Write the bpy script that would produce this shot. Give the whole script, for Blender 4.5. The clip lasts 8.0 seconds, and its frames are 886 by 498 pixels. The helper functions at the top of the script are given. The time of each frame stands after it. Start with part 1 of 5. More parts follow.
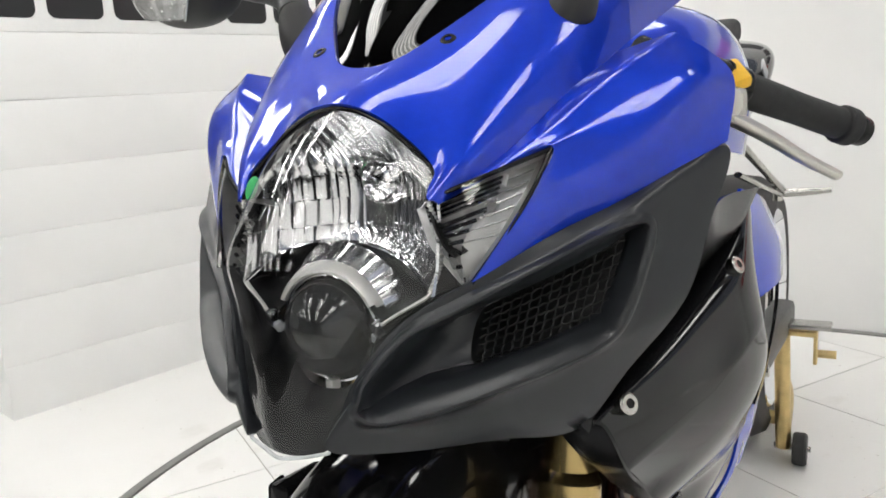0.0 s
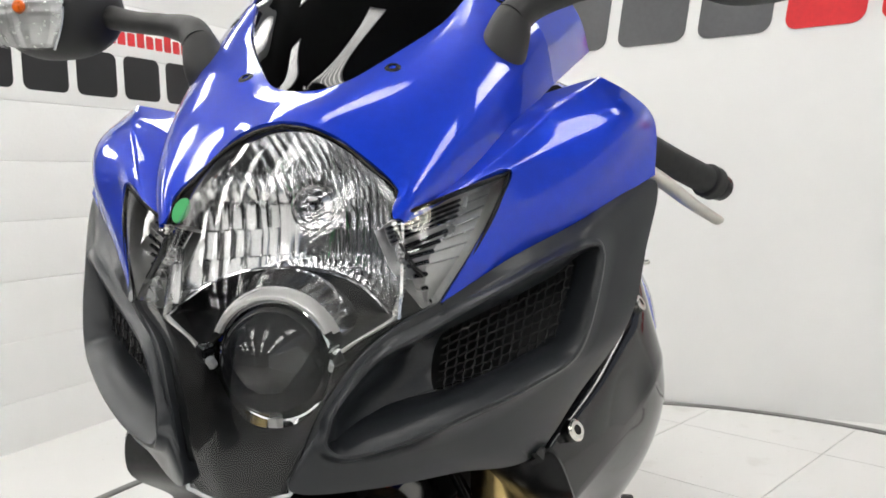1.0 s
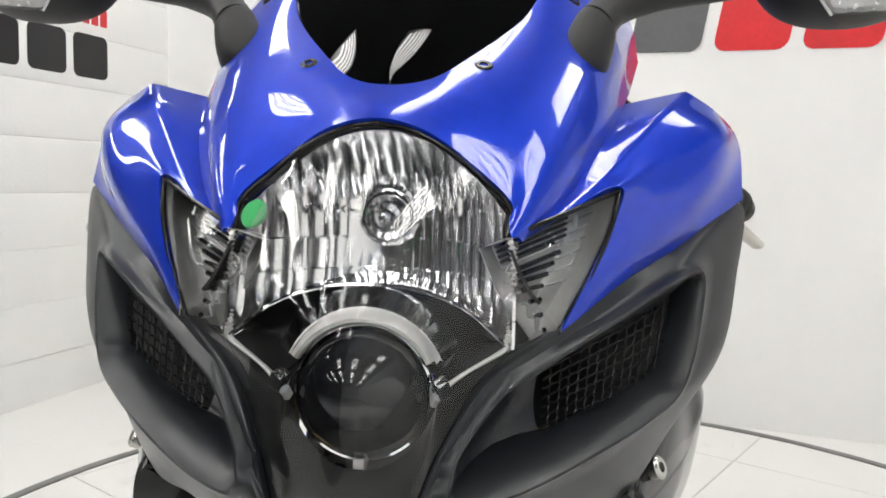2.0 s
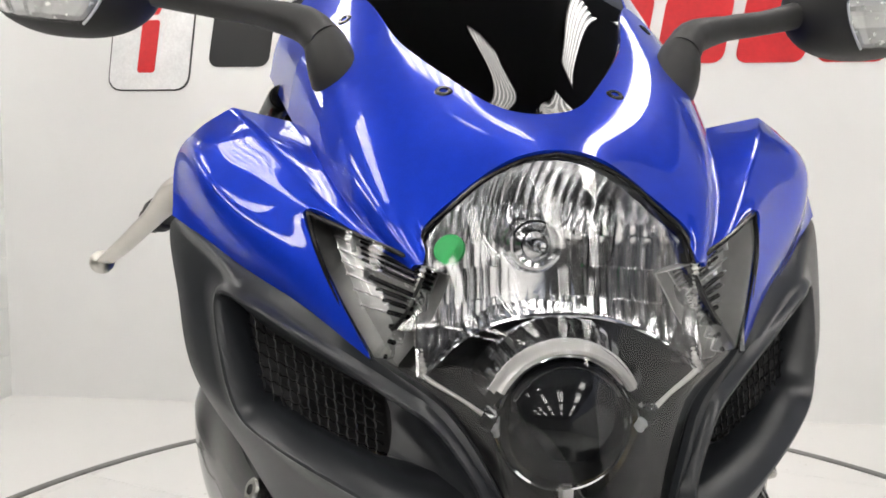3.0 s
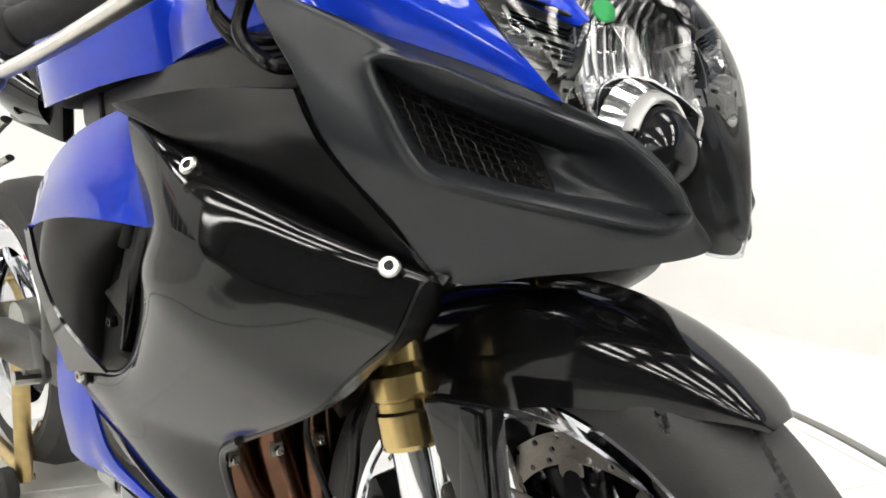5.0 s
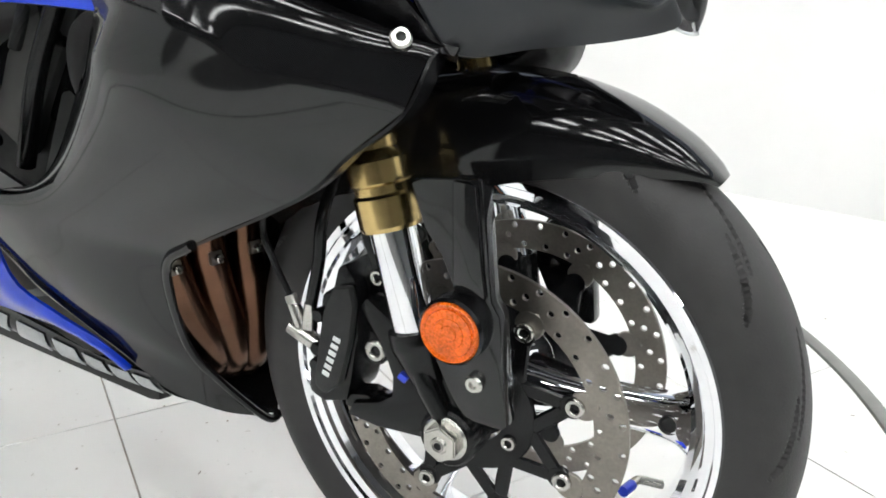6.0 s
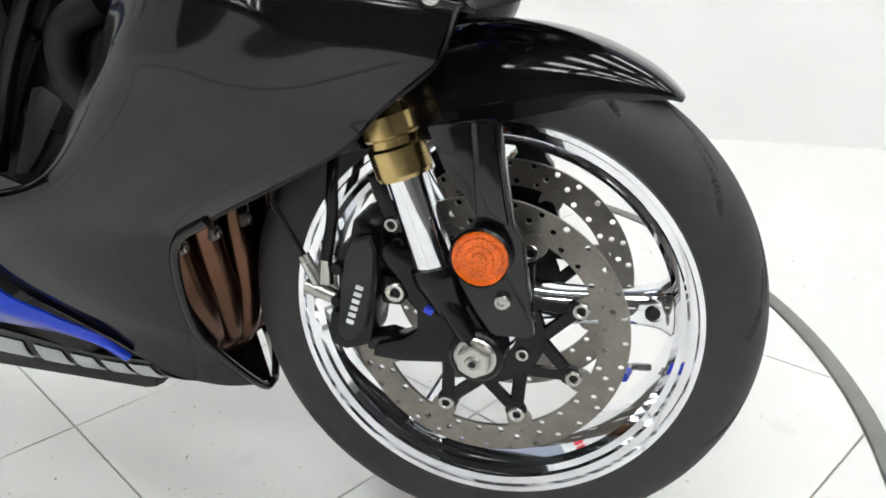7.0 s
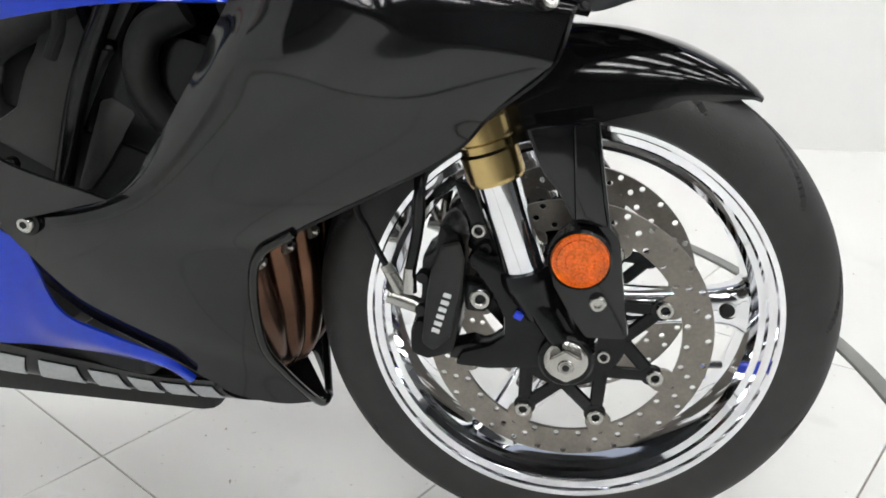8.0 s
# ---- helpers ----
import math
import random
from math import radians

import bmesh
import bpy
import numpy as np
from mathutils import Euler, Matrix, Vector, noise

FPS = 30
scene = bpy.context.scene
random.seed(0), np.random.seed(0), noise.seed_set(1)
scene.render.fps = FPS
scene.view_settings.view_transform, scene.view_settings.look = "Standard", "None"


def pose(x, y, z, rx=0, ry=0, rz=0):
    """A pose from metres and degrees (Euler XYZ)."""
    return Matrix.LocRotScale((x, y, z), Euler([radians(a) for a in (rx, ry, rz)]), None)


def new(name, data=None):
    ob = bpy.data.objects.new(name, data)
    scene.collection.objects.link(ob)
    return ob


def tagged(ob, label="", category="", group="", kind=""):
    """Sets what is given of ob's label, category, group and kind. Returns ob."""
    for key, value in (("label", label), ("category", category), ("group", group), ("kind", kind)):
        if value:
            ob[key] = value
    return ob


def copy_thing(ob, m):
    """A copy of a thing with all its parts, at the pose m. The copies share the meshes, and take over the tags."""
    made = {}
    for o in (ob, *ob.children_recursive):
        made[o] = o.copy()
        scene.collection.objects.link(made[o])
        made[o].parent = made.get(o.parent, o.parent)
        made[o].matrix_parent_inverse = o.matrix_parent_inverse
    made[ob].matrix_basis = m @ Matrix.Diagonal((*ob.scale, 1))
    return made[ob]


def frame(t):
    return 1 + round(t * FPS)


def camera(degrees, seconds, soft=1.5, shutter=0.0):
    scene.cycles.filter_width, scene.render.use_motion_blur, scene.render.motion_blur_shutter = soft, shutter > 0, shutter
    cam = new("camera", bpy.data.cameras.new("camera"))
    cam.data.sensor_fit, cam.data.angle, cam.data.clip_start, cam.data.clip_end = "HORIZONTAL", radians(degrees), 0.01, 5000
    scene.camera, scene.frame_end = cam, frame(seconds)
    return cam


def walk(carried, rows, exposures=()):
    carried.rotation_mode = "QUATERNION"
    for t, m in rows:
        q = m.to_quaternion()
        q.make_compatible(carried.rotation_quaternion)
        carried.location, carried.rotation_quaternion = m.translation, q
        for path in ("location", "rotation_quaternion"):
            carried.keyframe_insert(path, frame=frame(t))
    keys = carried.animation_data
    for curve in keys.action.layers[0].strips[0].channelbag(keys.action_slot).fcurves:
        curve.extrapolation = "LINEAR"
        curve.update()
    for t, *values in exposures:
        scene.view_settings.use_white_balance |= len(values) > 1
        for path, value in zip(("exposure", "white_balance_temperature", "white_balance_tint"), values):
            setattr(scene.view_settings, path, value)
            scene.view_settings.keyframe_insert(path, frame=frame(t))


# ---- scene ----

# ---------------------------------------------------------------- camera
FOV = 59.74
PATH = [
    (0.0, pose(0.5244, 0.3467, 0.8914, 78.78, 3.81, 118.86)),
    (0.5, pose(0.5418, 0.3099, 0.8591, 84.56, 5.00, 110.27)),
    (1.0, pose(0.5611, 0.2340, 0.8455, 85.09, 1.85, 103.52)),
    (1.5, pose(0.5248, 0.1564, 0.8372, 84.45, 0.83, 101.02)),
    (2.0, pose(0.5289, 0.0871, 0.8564, 84.72, -1.49, 95.55)),
    (2.2, pose(0.5341, 0.0453, 0.8695, 85.32, -0.94, 93.34)),
    (3.3, pose(0.5116, -0.1914, 0.8687, 84.67, -0.72, 77.48)),
    (3.5, pose(0.5017, -0.2292, 0.8622, 84.28, -0.88, 74.17)),
    (4.0, pose(0.4715, -0.3622, 0.8593, 83.88, -0.59, 65.07)),
    (4.5, pose(0.4264, -0.4666, 0.8389, 82.93, 0.72, 53.68)),
    (5.0, pose(0.3825, -0.5531, 0.7517, 81.15, 0.69, 43.34)),
    (5.2, pose(0.3604, -0.5833, 0.7177, 80.45, -0.82, 39.88)),
    (6.3, pose(0.2492, -0.7221, 0.6936, 68.37, 0.39, 23.48)),
    (6.5, pose(0.2261, -0.7550, 0.6911, 68.05, 1.29, 20.55)),
    (7.0, pose(0.1591, -0.8135, 0.6953, 68.37, 3.05, 14.15)),
    (7.5, pose(0.0793, -0.8428, 0.6923, 68.80, 3.11, 9.61)),
    (8.0, pose(0.0132, -0.8421, 0.6926, 69.24, 3.31, 9.48)),
]
cam = camera(FOV, 8.0, soft=1.7)
walk(cam, PATH, [(0.0, 0.14, 6450, 10), (2.2, 0.2, 6450, 10), (3.3, 0.10, 6650, 12), (4.0, 0.03, 6700, 12), (4.5, 0.09, 6600, 11), (5.0, 0.58, 6600, 9), (5.2, 0.62, 6500, 9), (6.3, 0.42, 6200, 8), (7.0, 0.28, 6200, 8), (8.0, 0.17, 6250, 9)])

# ---------------------------------------------------------------- world and exposure
world = bpy.data.worlds.new("world")
scene.world = world
world.use_nodes = True
world.node_tree.nodes["Background"].inputs["Color"].default_value = (0.8, 0.86, 1.0, 1)
world.node_tree.nodes["Background"].inputs["Strength"].default_value = 0.4
scene.view_settings.exposure = 0.0
TUBE_POWER = 11.0


# ---------------------------------------------------------------- materials
def material(name, color, rough=0.5, metal=0.0, coat=0.0, coat_rough=0.03, noise_scale=40.0, vary=0.12, bump=0.0,
             bump_scale=200.0, rough_vary=0.08, spec=0.5, piece=False, emit=0.0):
    m = bpy.data.materials.new(name)
    m.use_nodes = True
    nt = m.node_tree
    b = nt.nodes["Principled BSDF"]
    tc = nt.nodes.new("ShaderNodeTexCoord")
    n1 = nt.nodes.new("ShaderNodeTexNoise")
    n1.inputs["Scale"].default_value, n1.inputs["Detail"].default_value = noise_scale, 6
    nt.links.new(tc.outputs["Object"], n1.inputs["Vector"])
    n2 = nt.nodes.new("ShaderNodeTexNoise")
    n2.inputs["Scale"].default_value, n2.inputs["Detail"].default_value = noise_scale * 0.12, 3
    nt.links.new(tc.outputs["Object"], n2.inputs["Vector"])
    both = nt.nodes.new("ShaderNodeMath")
    both.operation = "MULTIPLY_ADD"
    both.inputs[1].default_value = 0.5
    nt.links.new(n1.outputs["Fac"], both.inputs[0])
    half = nt.nodes.new("ShaderNodeMath")
    half.operation = "MULTIPLY"
    half.inputs[1].default_value = 0.5
    nt.links.new(n2.outputs["Fac"], half.inputs[0])
    nt.links.new(half.outputs[0], both.inputs[2])
    fac = both.outputs[0]
    if piece:
        info = nt.nodes.new("ShaderNodeObjectInfo")
        mixp = nt.nodes.new("ShaderNodeMath")
        mixp.operation = "MULTIPLY_ADD"
        mixp.inputs[1].default_value = 0.35
        nt.links.new(info.outputs["Random"], mixp.inputs[0])
        nt.links.new(fac, mixp.inputs[2])
        fac = mixp.outputs[0]
    ramp = nt.nodes.new("ShaderNodeMapRange")
    ramp.inputs["From Min"].default_value, ramp.inputs["From Max"].default_value = 0.3, 0.7
    ramp.inputs["To Min"].default_value, ramp.inputs["To Max"].default_value = 1 - vary, 1 + vary
    nt.links.new(fac, ramp.inputs["Value"])
    mul = nt.nodes.new("ShaderNodeVectorMath")
    mul.operation = "SCALE"
    mul.inputs[0].default_value = color
    nt.links.new(ramp.outputs["Result"], mul.inputs["Scale"])
    nt.links.new(mul.outputs["Vector"], b.inputs["Base Color"])
    rr = nt.nodes.new("ShaderNodeMapRange")
    rr.inputs["From Min"].default_value, rr.inputs["From Max"].default_value = 0.3, 0.7
    rr.inputs["To Min"].default_value, rr.inputs["To Max"].default_value = max(0.0, rough - rough_vary * rough), min(1, rough + rough_vary * rough)
    nt.links.new(n1.outputs["Fac"], rr.inputs["Value"])
    nt.links.new(rr.outputs["Result"], b.inputs["Roughness"])
    b.inputs["Metallic"].default_value = metal
    b.inputs["Specular IOR Level"].default_value = spec
    b.inputs["Coat Weight"].default_value = coat
    b.inputs["Coat Roughness"].default_value = coat_rough
    if emit:
        b.inputs["Emission Color"].default_value = (*color, 1)
        b.inputs["Emission Strength"].default_value = emit
    if bump:
        n3 = nt.nodes.new("ShaderNodeTexNoise")
        n3.inputs["Scale"].default_value, n3.inputs["Detail"].default_value = bump_scale, 4
        nt.links.new(tc.outputs["Object"], n3.inputs["Vector"])
        bp = nt.nodes.new("ShaderNodeBump")
        bp.inputs["Strength"].default_value, bp.inputs["Distance"].default_value = bump, 0.002
        nt.links.new(n3.outputs["Fac"], bp.inputs["Height"])
        nt.links.new(bp.outputs["Normal"], b.inputs["Normal"])
    return m


def pane(name, tint, ior=1.5, rough=0.0):
    """Thin clear or tinted plastic: light passes straight on, the surface shines by Fresnel."""
    m = bpy.data.materials.new(name)
    m.use_nodes = True
    nt = m.node_tree
    nt.nodes.remove(nt.nodes["Principled BSDF"])
    out = nt.nodes["Material Output"]
    tr, gl, mix, fr = (nt.nodes.new(k) for k in ("ShaderNodeBsdfTransparent", "ShaderNodeBsdfGlossy", "ShaderNodeMixShader", "ShaderNodeFresnel"))
    tr.inputs["Color"].default_value = (*tint, 1)
    gl.inputs["Roughness"].default_value = rough
    fr.inputs["IOR"].default_value = ior
    nt.links.new(fr.outputs[0], mix.inputs[0])
    nt.links.new(tr.outputs[0], mix.inputs[1])
    nt.links.new(gl.outputs[0], mix.inputs[2])
    nt.links.new(mix.outputs[0], out.inputs["Surface"])
    return m


def glow(name, color, power):
    m = bpy.data.materials.new(name)
    m.use_nodes = True
    b = m.node_tree.nodes["Principled BSDF"]
    b.inputs["Base Color"].default_value = (*color, 1)
    b.inputs["Emission Color"].default_value = (*color, 1)
    b.inputs["Emission Strength"].default_value = power
    return m


BLUE = material("blue_paint", (0.0025, 0.033, 0.47), 0.36, 0.30, coat=1.0, noise_scale=900, vary=0.1, spec=0.1)
BLACK = material("gloss_black_paint", (0.0065, 0.0065, 0.007), 0.3, 0.0, coat=1.0, coat_rough=0.085, noise_scale=300, vary=0.2, spec=0.0)
GREY = material("matte_grey_plastic", (0.0150, 0.0168, 0.0198), 0.31, 0.0, noise_scale=40, vary=0.12, rough_vary=0.1, bump=0.06, bump_scale=900, spec=0.42)
SATIN = material("satin_black_plastic", (0.0045, 0.0045, 0.005), 0.24, noise_scale=60, vary=0.15, spec=0.3)
MASK = material("lamp_mask_plastic", (0.005, 0.005, 0.0055), 0.35, noise_scale=50, vary=0.15, spec=0.2)
MATTE = material("matte_black_plastic", (0.022, 0.0215, 0.021), 0.5, noise_scale=70, vary=0.15, bump=0.12, bump_scale=900, spec=0.4)
# near-black for inner parts; also stands in for shade in hollows
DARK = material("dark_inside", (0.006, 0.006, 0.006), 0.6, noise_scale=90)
RUBBER = material("tyre_rubber", (0.026, 0.0245, 0.0245), 0.62, noise_scale=36, vary=0.45, bump=0.2, bump_scale=500)
GRIP = material("grip_rubber", (0.014, 0.014, 0.014), 0.7, noise_scale=120, bump=0.3, bump_scale=800)
CHROME = material("chrome_plate", (0.86, 0.87, 0.9), 0.04, 1.0, noise_scale=60, vary=0.03)
MIRROR = material("vacuum_metal_reflector", (0.88, 0.88, 0.89), 0.14, 1.0, noise_scale=120, vary=0.04)
STEEL = material("brushed_disc_steel", (0.25, 0.23, 0.205), 0.38, 1.0, noise_scale=300, vary=0.18, bump=0.1, bump_scale=900)
ALLOY = material("cast_alloy", (0.50, 0.49, 0.46), 0.26, 1.0, noise_scale=30, vary=0.05)
LEVER = material("satin_lever_alloy", (0.58, 0.56, 0.52), 0.3, 1.0, noise_scale=40, vary=0.08)
BRIGHT = material("satin_reflector", (0.8, 0.79, 0.77), 0.4, 0.6, noise_scale=200, vary=0.06)
# grey reflector, its colour paled to carry the lens's sheen
WING = material("dull_grey_reflector", (0.52, 0.52, 0.51), 0.30, 0.8, noise_scale=150, vary=0.15)
STEP = material("satin_silver_plastic", (0.80, 0.80, 0.79), 0.26, 0.6, noise_scale=200, vary=0.08)
EDGE_CLEAR = material("clear_plastic_edge", (0.55, 0.57, 0.58), 0.12, noise_scale=80, vary=0.1)
GLASS = material("dark_projector_glass", (0.006, 0.0065, 0.008), 0.02, 0.0, noise_scale=60, vary=0.1, spec=0.6)
GOLD = material("gold_anodised", (0.56, 0.42, 0.185), 0.22, 1.0, noise_scale=120, vary=0.1)
ZINC = material("yellow_zinc_steel", (0.62, 0.47, 0.22), 0.35, 1.0, noise_scale=30, vary=0.3)
COPPER = material("heat_tinted_steel", (0.115, 0.062, 0.040), 0.24, 1.0, noise_scale=14, vary=0.6)
FRAME = material("grey_frame_alloy", (0.062, 0.061, 0.060), 0.42, 0.5, noise_scale=120, vary=0.12, bump=0.1, bump_scale=500)
AMBER = material("amber_reflector_plastic", (0.70, 0.115, 0.0), 0.28, coat=0.5, noise_scale=420, vary=0.5, bump=0.12, bump_scale=420, spec=0.3)
GREEN = material("green_paper_sticker", (0.02, 0.34, 0.09), 0.6, noise_scale=200)
YELLOW = material("yellow_plastic", (0.85, 0.48, 0.01), 0.4, noise_scale=200)
RED = material("red_plastic", (0.6, 0.01, 0.01), 0.35, noise_scale=200)
WHITE = material("white_paint", (0.78, 0.78, 0.78), 0.4, noise_scale=100)
SILVER = material("silver_decal", (0.4, 0.41, 0.42), 0.35, 0.4, noise_scale=200)
CAPBLUE = material("blue_cap", (0.01, 0.04, 0.6), 0.3, 0.3, coat=1.0)
SEAT = material("seat_vinyl", (0.016, 0.016, 0.017), 0.6, noise_scale=80, bump=0.3, bump_scale=600)
CLEAR = pane("clear_lens", (0.95, 0.955, 0.955), 1.58)
SMOKE = pane("smoked_windscreen", (0.045, 0.045, 0.05), 1.5)
WALL = material("white_wall_paint", (0.8, 0.8, 0.785), 0.55, noise_scale=6, vary=0.03, bump=0.25, bump_scale=90, piece=True)
WALLB = material("smooth_white_wall", (0.8, 0.8, 0.79), 0.5, noise_scale=4, vary=0.025, bump=0.05, bump_scale=60)
FLOOR = material("white_floor_paint", (0.78, 0.775, 0.755), 0.3, noise_scale=4, vary=0.025, bump=0.03, bump_scale=40, rough_vary=0.02)
TILE = material("white_floor_tile", (0.78, 0.775, 0.755), 0.3, noise_scale=5, vary=0.02, bump=0.03, bump_scale=40, rough_vary=0.02, piece=True)


def scuffed(mat, dirt, *layers):
    """Sparse stains over a material's own colour; each layer is a noise size, a threshold and a strength."""
    nt = mat.node_tree
    b = nt.nodes["Principled BSDF"]
    tc = nt.nodes.new("ShaderNodeTexCoord")
    for size, edge, strength in layers:
        was = b.inputs["Base Color"].links[0].from_socket
        n = nt.nodes.new("ShaderNodeTexNoise")
        n.inputs["Scale"].default_value, n.inputs["Detail"].default_value = size, 5
        nt.links.new(tc.outputs["Object"], n.inputs["Vector"])
        r = nt.nodes.new("ShaderNodeMapRange")
        r.inputs["From Min"].default_value, r.inputs["From Max"].default_value = edge, edge + 0.08
        r.inputs["To Max"].default_value = strength
        nt.links.new(n.outputs["Fac"], r.inputs["Value"])
        mix = nt.nodes.new("ShaderNodeMix")
        mix.data_type = "RGBA"
        nt.links.new(r.outputs["Result"], mix.inputs[0])
        nt.links.new(was, mix.inputs[6])
        mix.inputs[7].default_value = (*dirt, 1)
        nt.links.new(mix.outputs[2], b.inputs["Base Color"])


scuffed(TILE, (0.34, 0.31, 0.26), (6, 0.64, 0.16), (70, 0.68, 0.7))
scuffed(FLOOR, (0.34, 0.31, 0.26), (5, 0.65, 0.12), (60, 0.70, 0.5))
JOINT = material("dirty_joint", (0.36, 0.33, 0.29), 0.8, noise_scale=30, vary=0.4)
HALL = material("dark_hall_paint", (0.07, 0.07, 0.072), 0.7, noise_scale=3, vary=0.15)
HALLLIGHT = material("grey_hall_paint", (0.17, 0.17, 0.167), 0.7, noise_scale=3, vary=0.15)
HALLFLOOR = material("hall_concrete", (0.12, 0.117, 0.113), 0.45, noise_scale=5, vary=0.2)
RING = material("grey_edge_strip", (0.2, 0.2, 0.19), 0.55, noise_scale=30, vary=0.2)
SIGNBLACK = material("black_wall_paint", (0.012, 0.012, 0.013), 0.4, noise_scale=60)
SIGNRED = material("red_wall_paint", (0.62, 0.02, 0.025), 0.4, noise_scale=60)
SIGNGREY = material("dark_grey_wall_paint", (0.1, 0.1, 0.105), 0.4, noise_scale=60)
LAMP = glow("tube_light", (1.0, 0.985, 0.95), TUBE_POWER)


# ---------------------------------------------------------------- mesh helpers
def spline(keys, n):
    """n points along a smooth curve through the keys, evenly spread from key to key."""
    k = np.array(keys, float)
    if len(k) == 2:
        return k[0] + np.linspace(0, 1, n)[:, None] * (k[1] - k[0])
    p = np.vstack([2 * k[0] - k[1], k, 2 * k[-1] - k[-2]])
    u = np.linspace(0, len(k) - 1, n)
    i = np.minimum(u.astype(int), len(k) - 2)
    f = (u - i)[:, None]
    a, b, c, d = p[i], p[i + 1], p[i + 2], p[i + 3]
    return 0.5 * (2 * b + (c - a) * f + (2 * a - 5 * b + 4 * c - d) * f ** 2 + (3 * b - a - 3 * c + d) * f ** 3)


def loop_spline(keys, n):
    k = np.array(keys, float)
    m = len(k)
    u = np.linspace(0, m, n, endpoint=False)
    i = u.astype(int)
    f = (u - i)[:, None]
    a, b, c, d = k[(i - 1) % m], k[i % m], k[(i + 1) % m], k[(i + 2) % m]
    return 0.5 * (2 * b + (c - a) * f + (2 * a - 5 * b + 4 * c - d) * f ** 2 + (3 * b - a - 3 * c + d) * f ** 3)


def skin(rows, nu, nv, straight=False):
    """A grid of points through several curves."""
    g = np.array([spline(r, nu) for r in rows])
    if straight:
        t = np.linspace(0, len(rows) - 1, nv)
        i = np.minimum(t.astype(int), len(rows) - 2)
        f = (t - i)[:, None, None]
        return g[i] * (1 - f) + g[i + 1] * f
    return np.array([spline(g[:, j], nv) for j in range(nu)]).transpose(1, 0, 2)


def fair(g, turns=300):
    """The same patch with its ripples evened out; its edges stay."""
    g = g.copy()

    def lap(a):
        p = np.pad(a, ((1, 1), (1, 1), (0, 0)), mode="reflect", reflect_type="odd")
        return p[2:, 1:-1] + p[:-2, 1:-1] + p[1:-1, 2:] + p[1:-1, :-2] - 4 * a

    for _ in range(turns):
        g[1:-1, 1:-1] -= lap(lap(g))[1:-1, 1:-1] / 40
    return g


def creased(rows, k, nu, nv, turns=300):
    """Two smooth patches that meet in the sharp row k."""
    n1 = max(3, int(nv * k / (len(rows) - 1)))
    a, b = fair(skin(rows[:k + 1], nu, n1), turns), fair(skin(rows[k:], nu, nv - n1 + 1), turns)
    return np.vstack([a, b[1:]])


def grid_bm(g, thick=0.0, wrap=False, bm=None):
    """Faces over a grid of points; with a thickness, a closed shell that lies on the side away from the normals."""
    bm = bm or bmesh.new()
    nv, nu = g.shape[:2]

    def sheet(pts):
        return [[bm.verts.new(p) for p in row] for row in pts]

    def quads(v, turn):
        for i in range(nv - 1):
            for j in range(nu if wrap else nu - 1):
                k = (j + 1) % nu
                q = [v[i][j], v[i][k], v[i + 1][k], v[i + 1][j]]
                try:
                    bm.faces.new(q[::-1] if turn else q)
                except ValueError:
                    pass

    top = sheet(g)
    quads(top, False)
    if thick:
        du = np.gradient(g, axis=1)
        if wrap:
            du = (np.roll(g, -1, 1) - np.roll(g, 1, 1)) / 2
        nrm = np.cross(du, np.gradient(g, axis=0))
        nrm /= np.maximum(np.linalg.norm(nrm, axis=2, keepdims=True), 1e-9)
        low = sheet(g - nrm * thick)
        quads(low, True)
        edges = []
        for j in range(nu if wrap else nu - 1):
            k = (j + 1) % nu
            edges += [(top[0][k], top[0][j], low[0][j], low[0][k]), (top[-1][j], top[-1][k], low[-1][k], low[-1][j])]
        if not wrap:
            for i in range(nv - 1):
                edges += [(top[i][0], top[i + 1][0], low[i + 1][0], low[i][0]), (top[i + 1][-1], top[i][-1], low[i][-1], low[i + 1][-1])]
        for q in edges:
            try:
                bm.faces.new(q)
            except ValueError:
                pass
    return bm


def flip_y(bm):
    for v in bm.verts:
        v.co.y = -v.co.y
    bmesh.ops.reverse_faces(bm, faces=bm.faces[:])
    return bm


def mesh_of(name, bm, mat, sharp=35, weld=True):
    if weld:
        bmesh.ops.remove_doubles(bm, verts=bm.verts[:], dist=1e-5)
        bmesh.ops.dissolve_degenerate(bm, edges=bm.edges[:], dist=1e-6)
    me = bpy.data.meshes.new(name)
    bm.to_mesh(me)
    bm.free()
    me.materials.append(mat)
    me.polygons.foreach_set("use_smooth", [True] * len(me.polygons))
    me.set_sharp_from_angle(angle=radians(sharp))
    return me


def part(name, bm, mat, parent=None, label="", sharp=35, weld=True):
    ob = new(name, mesh_of(name, bm, mat, sharp, weld))
    if parent is not None:
        ob.parent = parent
    return tagged(ob, label)


def again(ob, m, parent=None):
    """Another object on the same mesh."""
    o = new(ob.name.split(".")[0], ob.data)
    o.matrix_basis = m
    o.parent = parent if parent is not None else ob.parent
    if "label" in ob:
        o["label"] = ob["label"]
    return o


def lathe(profile, n=96, axis="y", centre=(0, 0, 0), bm=None, close=False):
    """Turns (radius, height) pairs round an axis through centre."""
    pr = np.array(profile, float)
    if close:
        pr = np.vstack([pr, pr[:1]])
    a = np.linspace(0, 2 * np.pi, n, endpoint=False)
    r, h = pr[:, :1], pr[:, 1:]
    c, s, hh = r * np.cos(a), r * np.sin(a), np.broadcast_to(h, (len(pr), n))
    g = {"y": np.stack([c, hh, s], 2), "z": np.stack([s, c, hh], 2), "x": np.stack([hh, s, c], 2)}[axis]
    return grid_bm(g + np.array(centre), wrap=True, bm=bm)


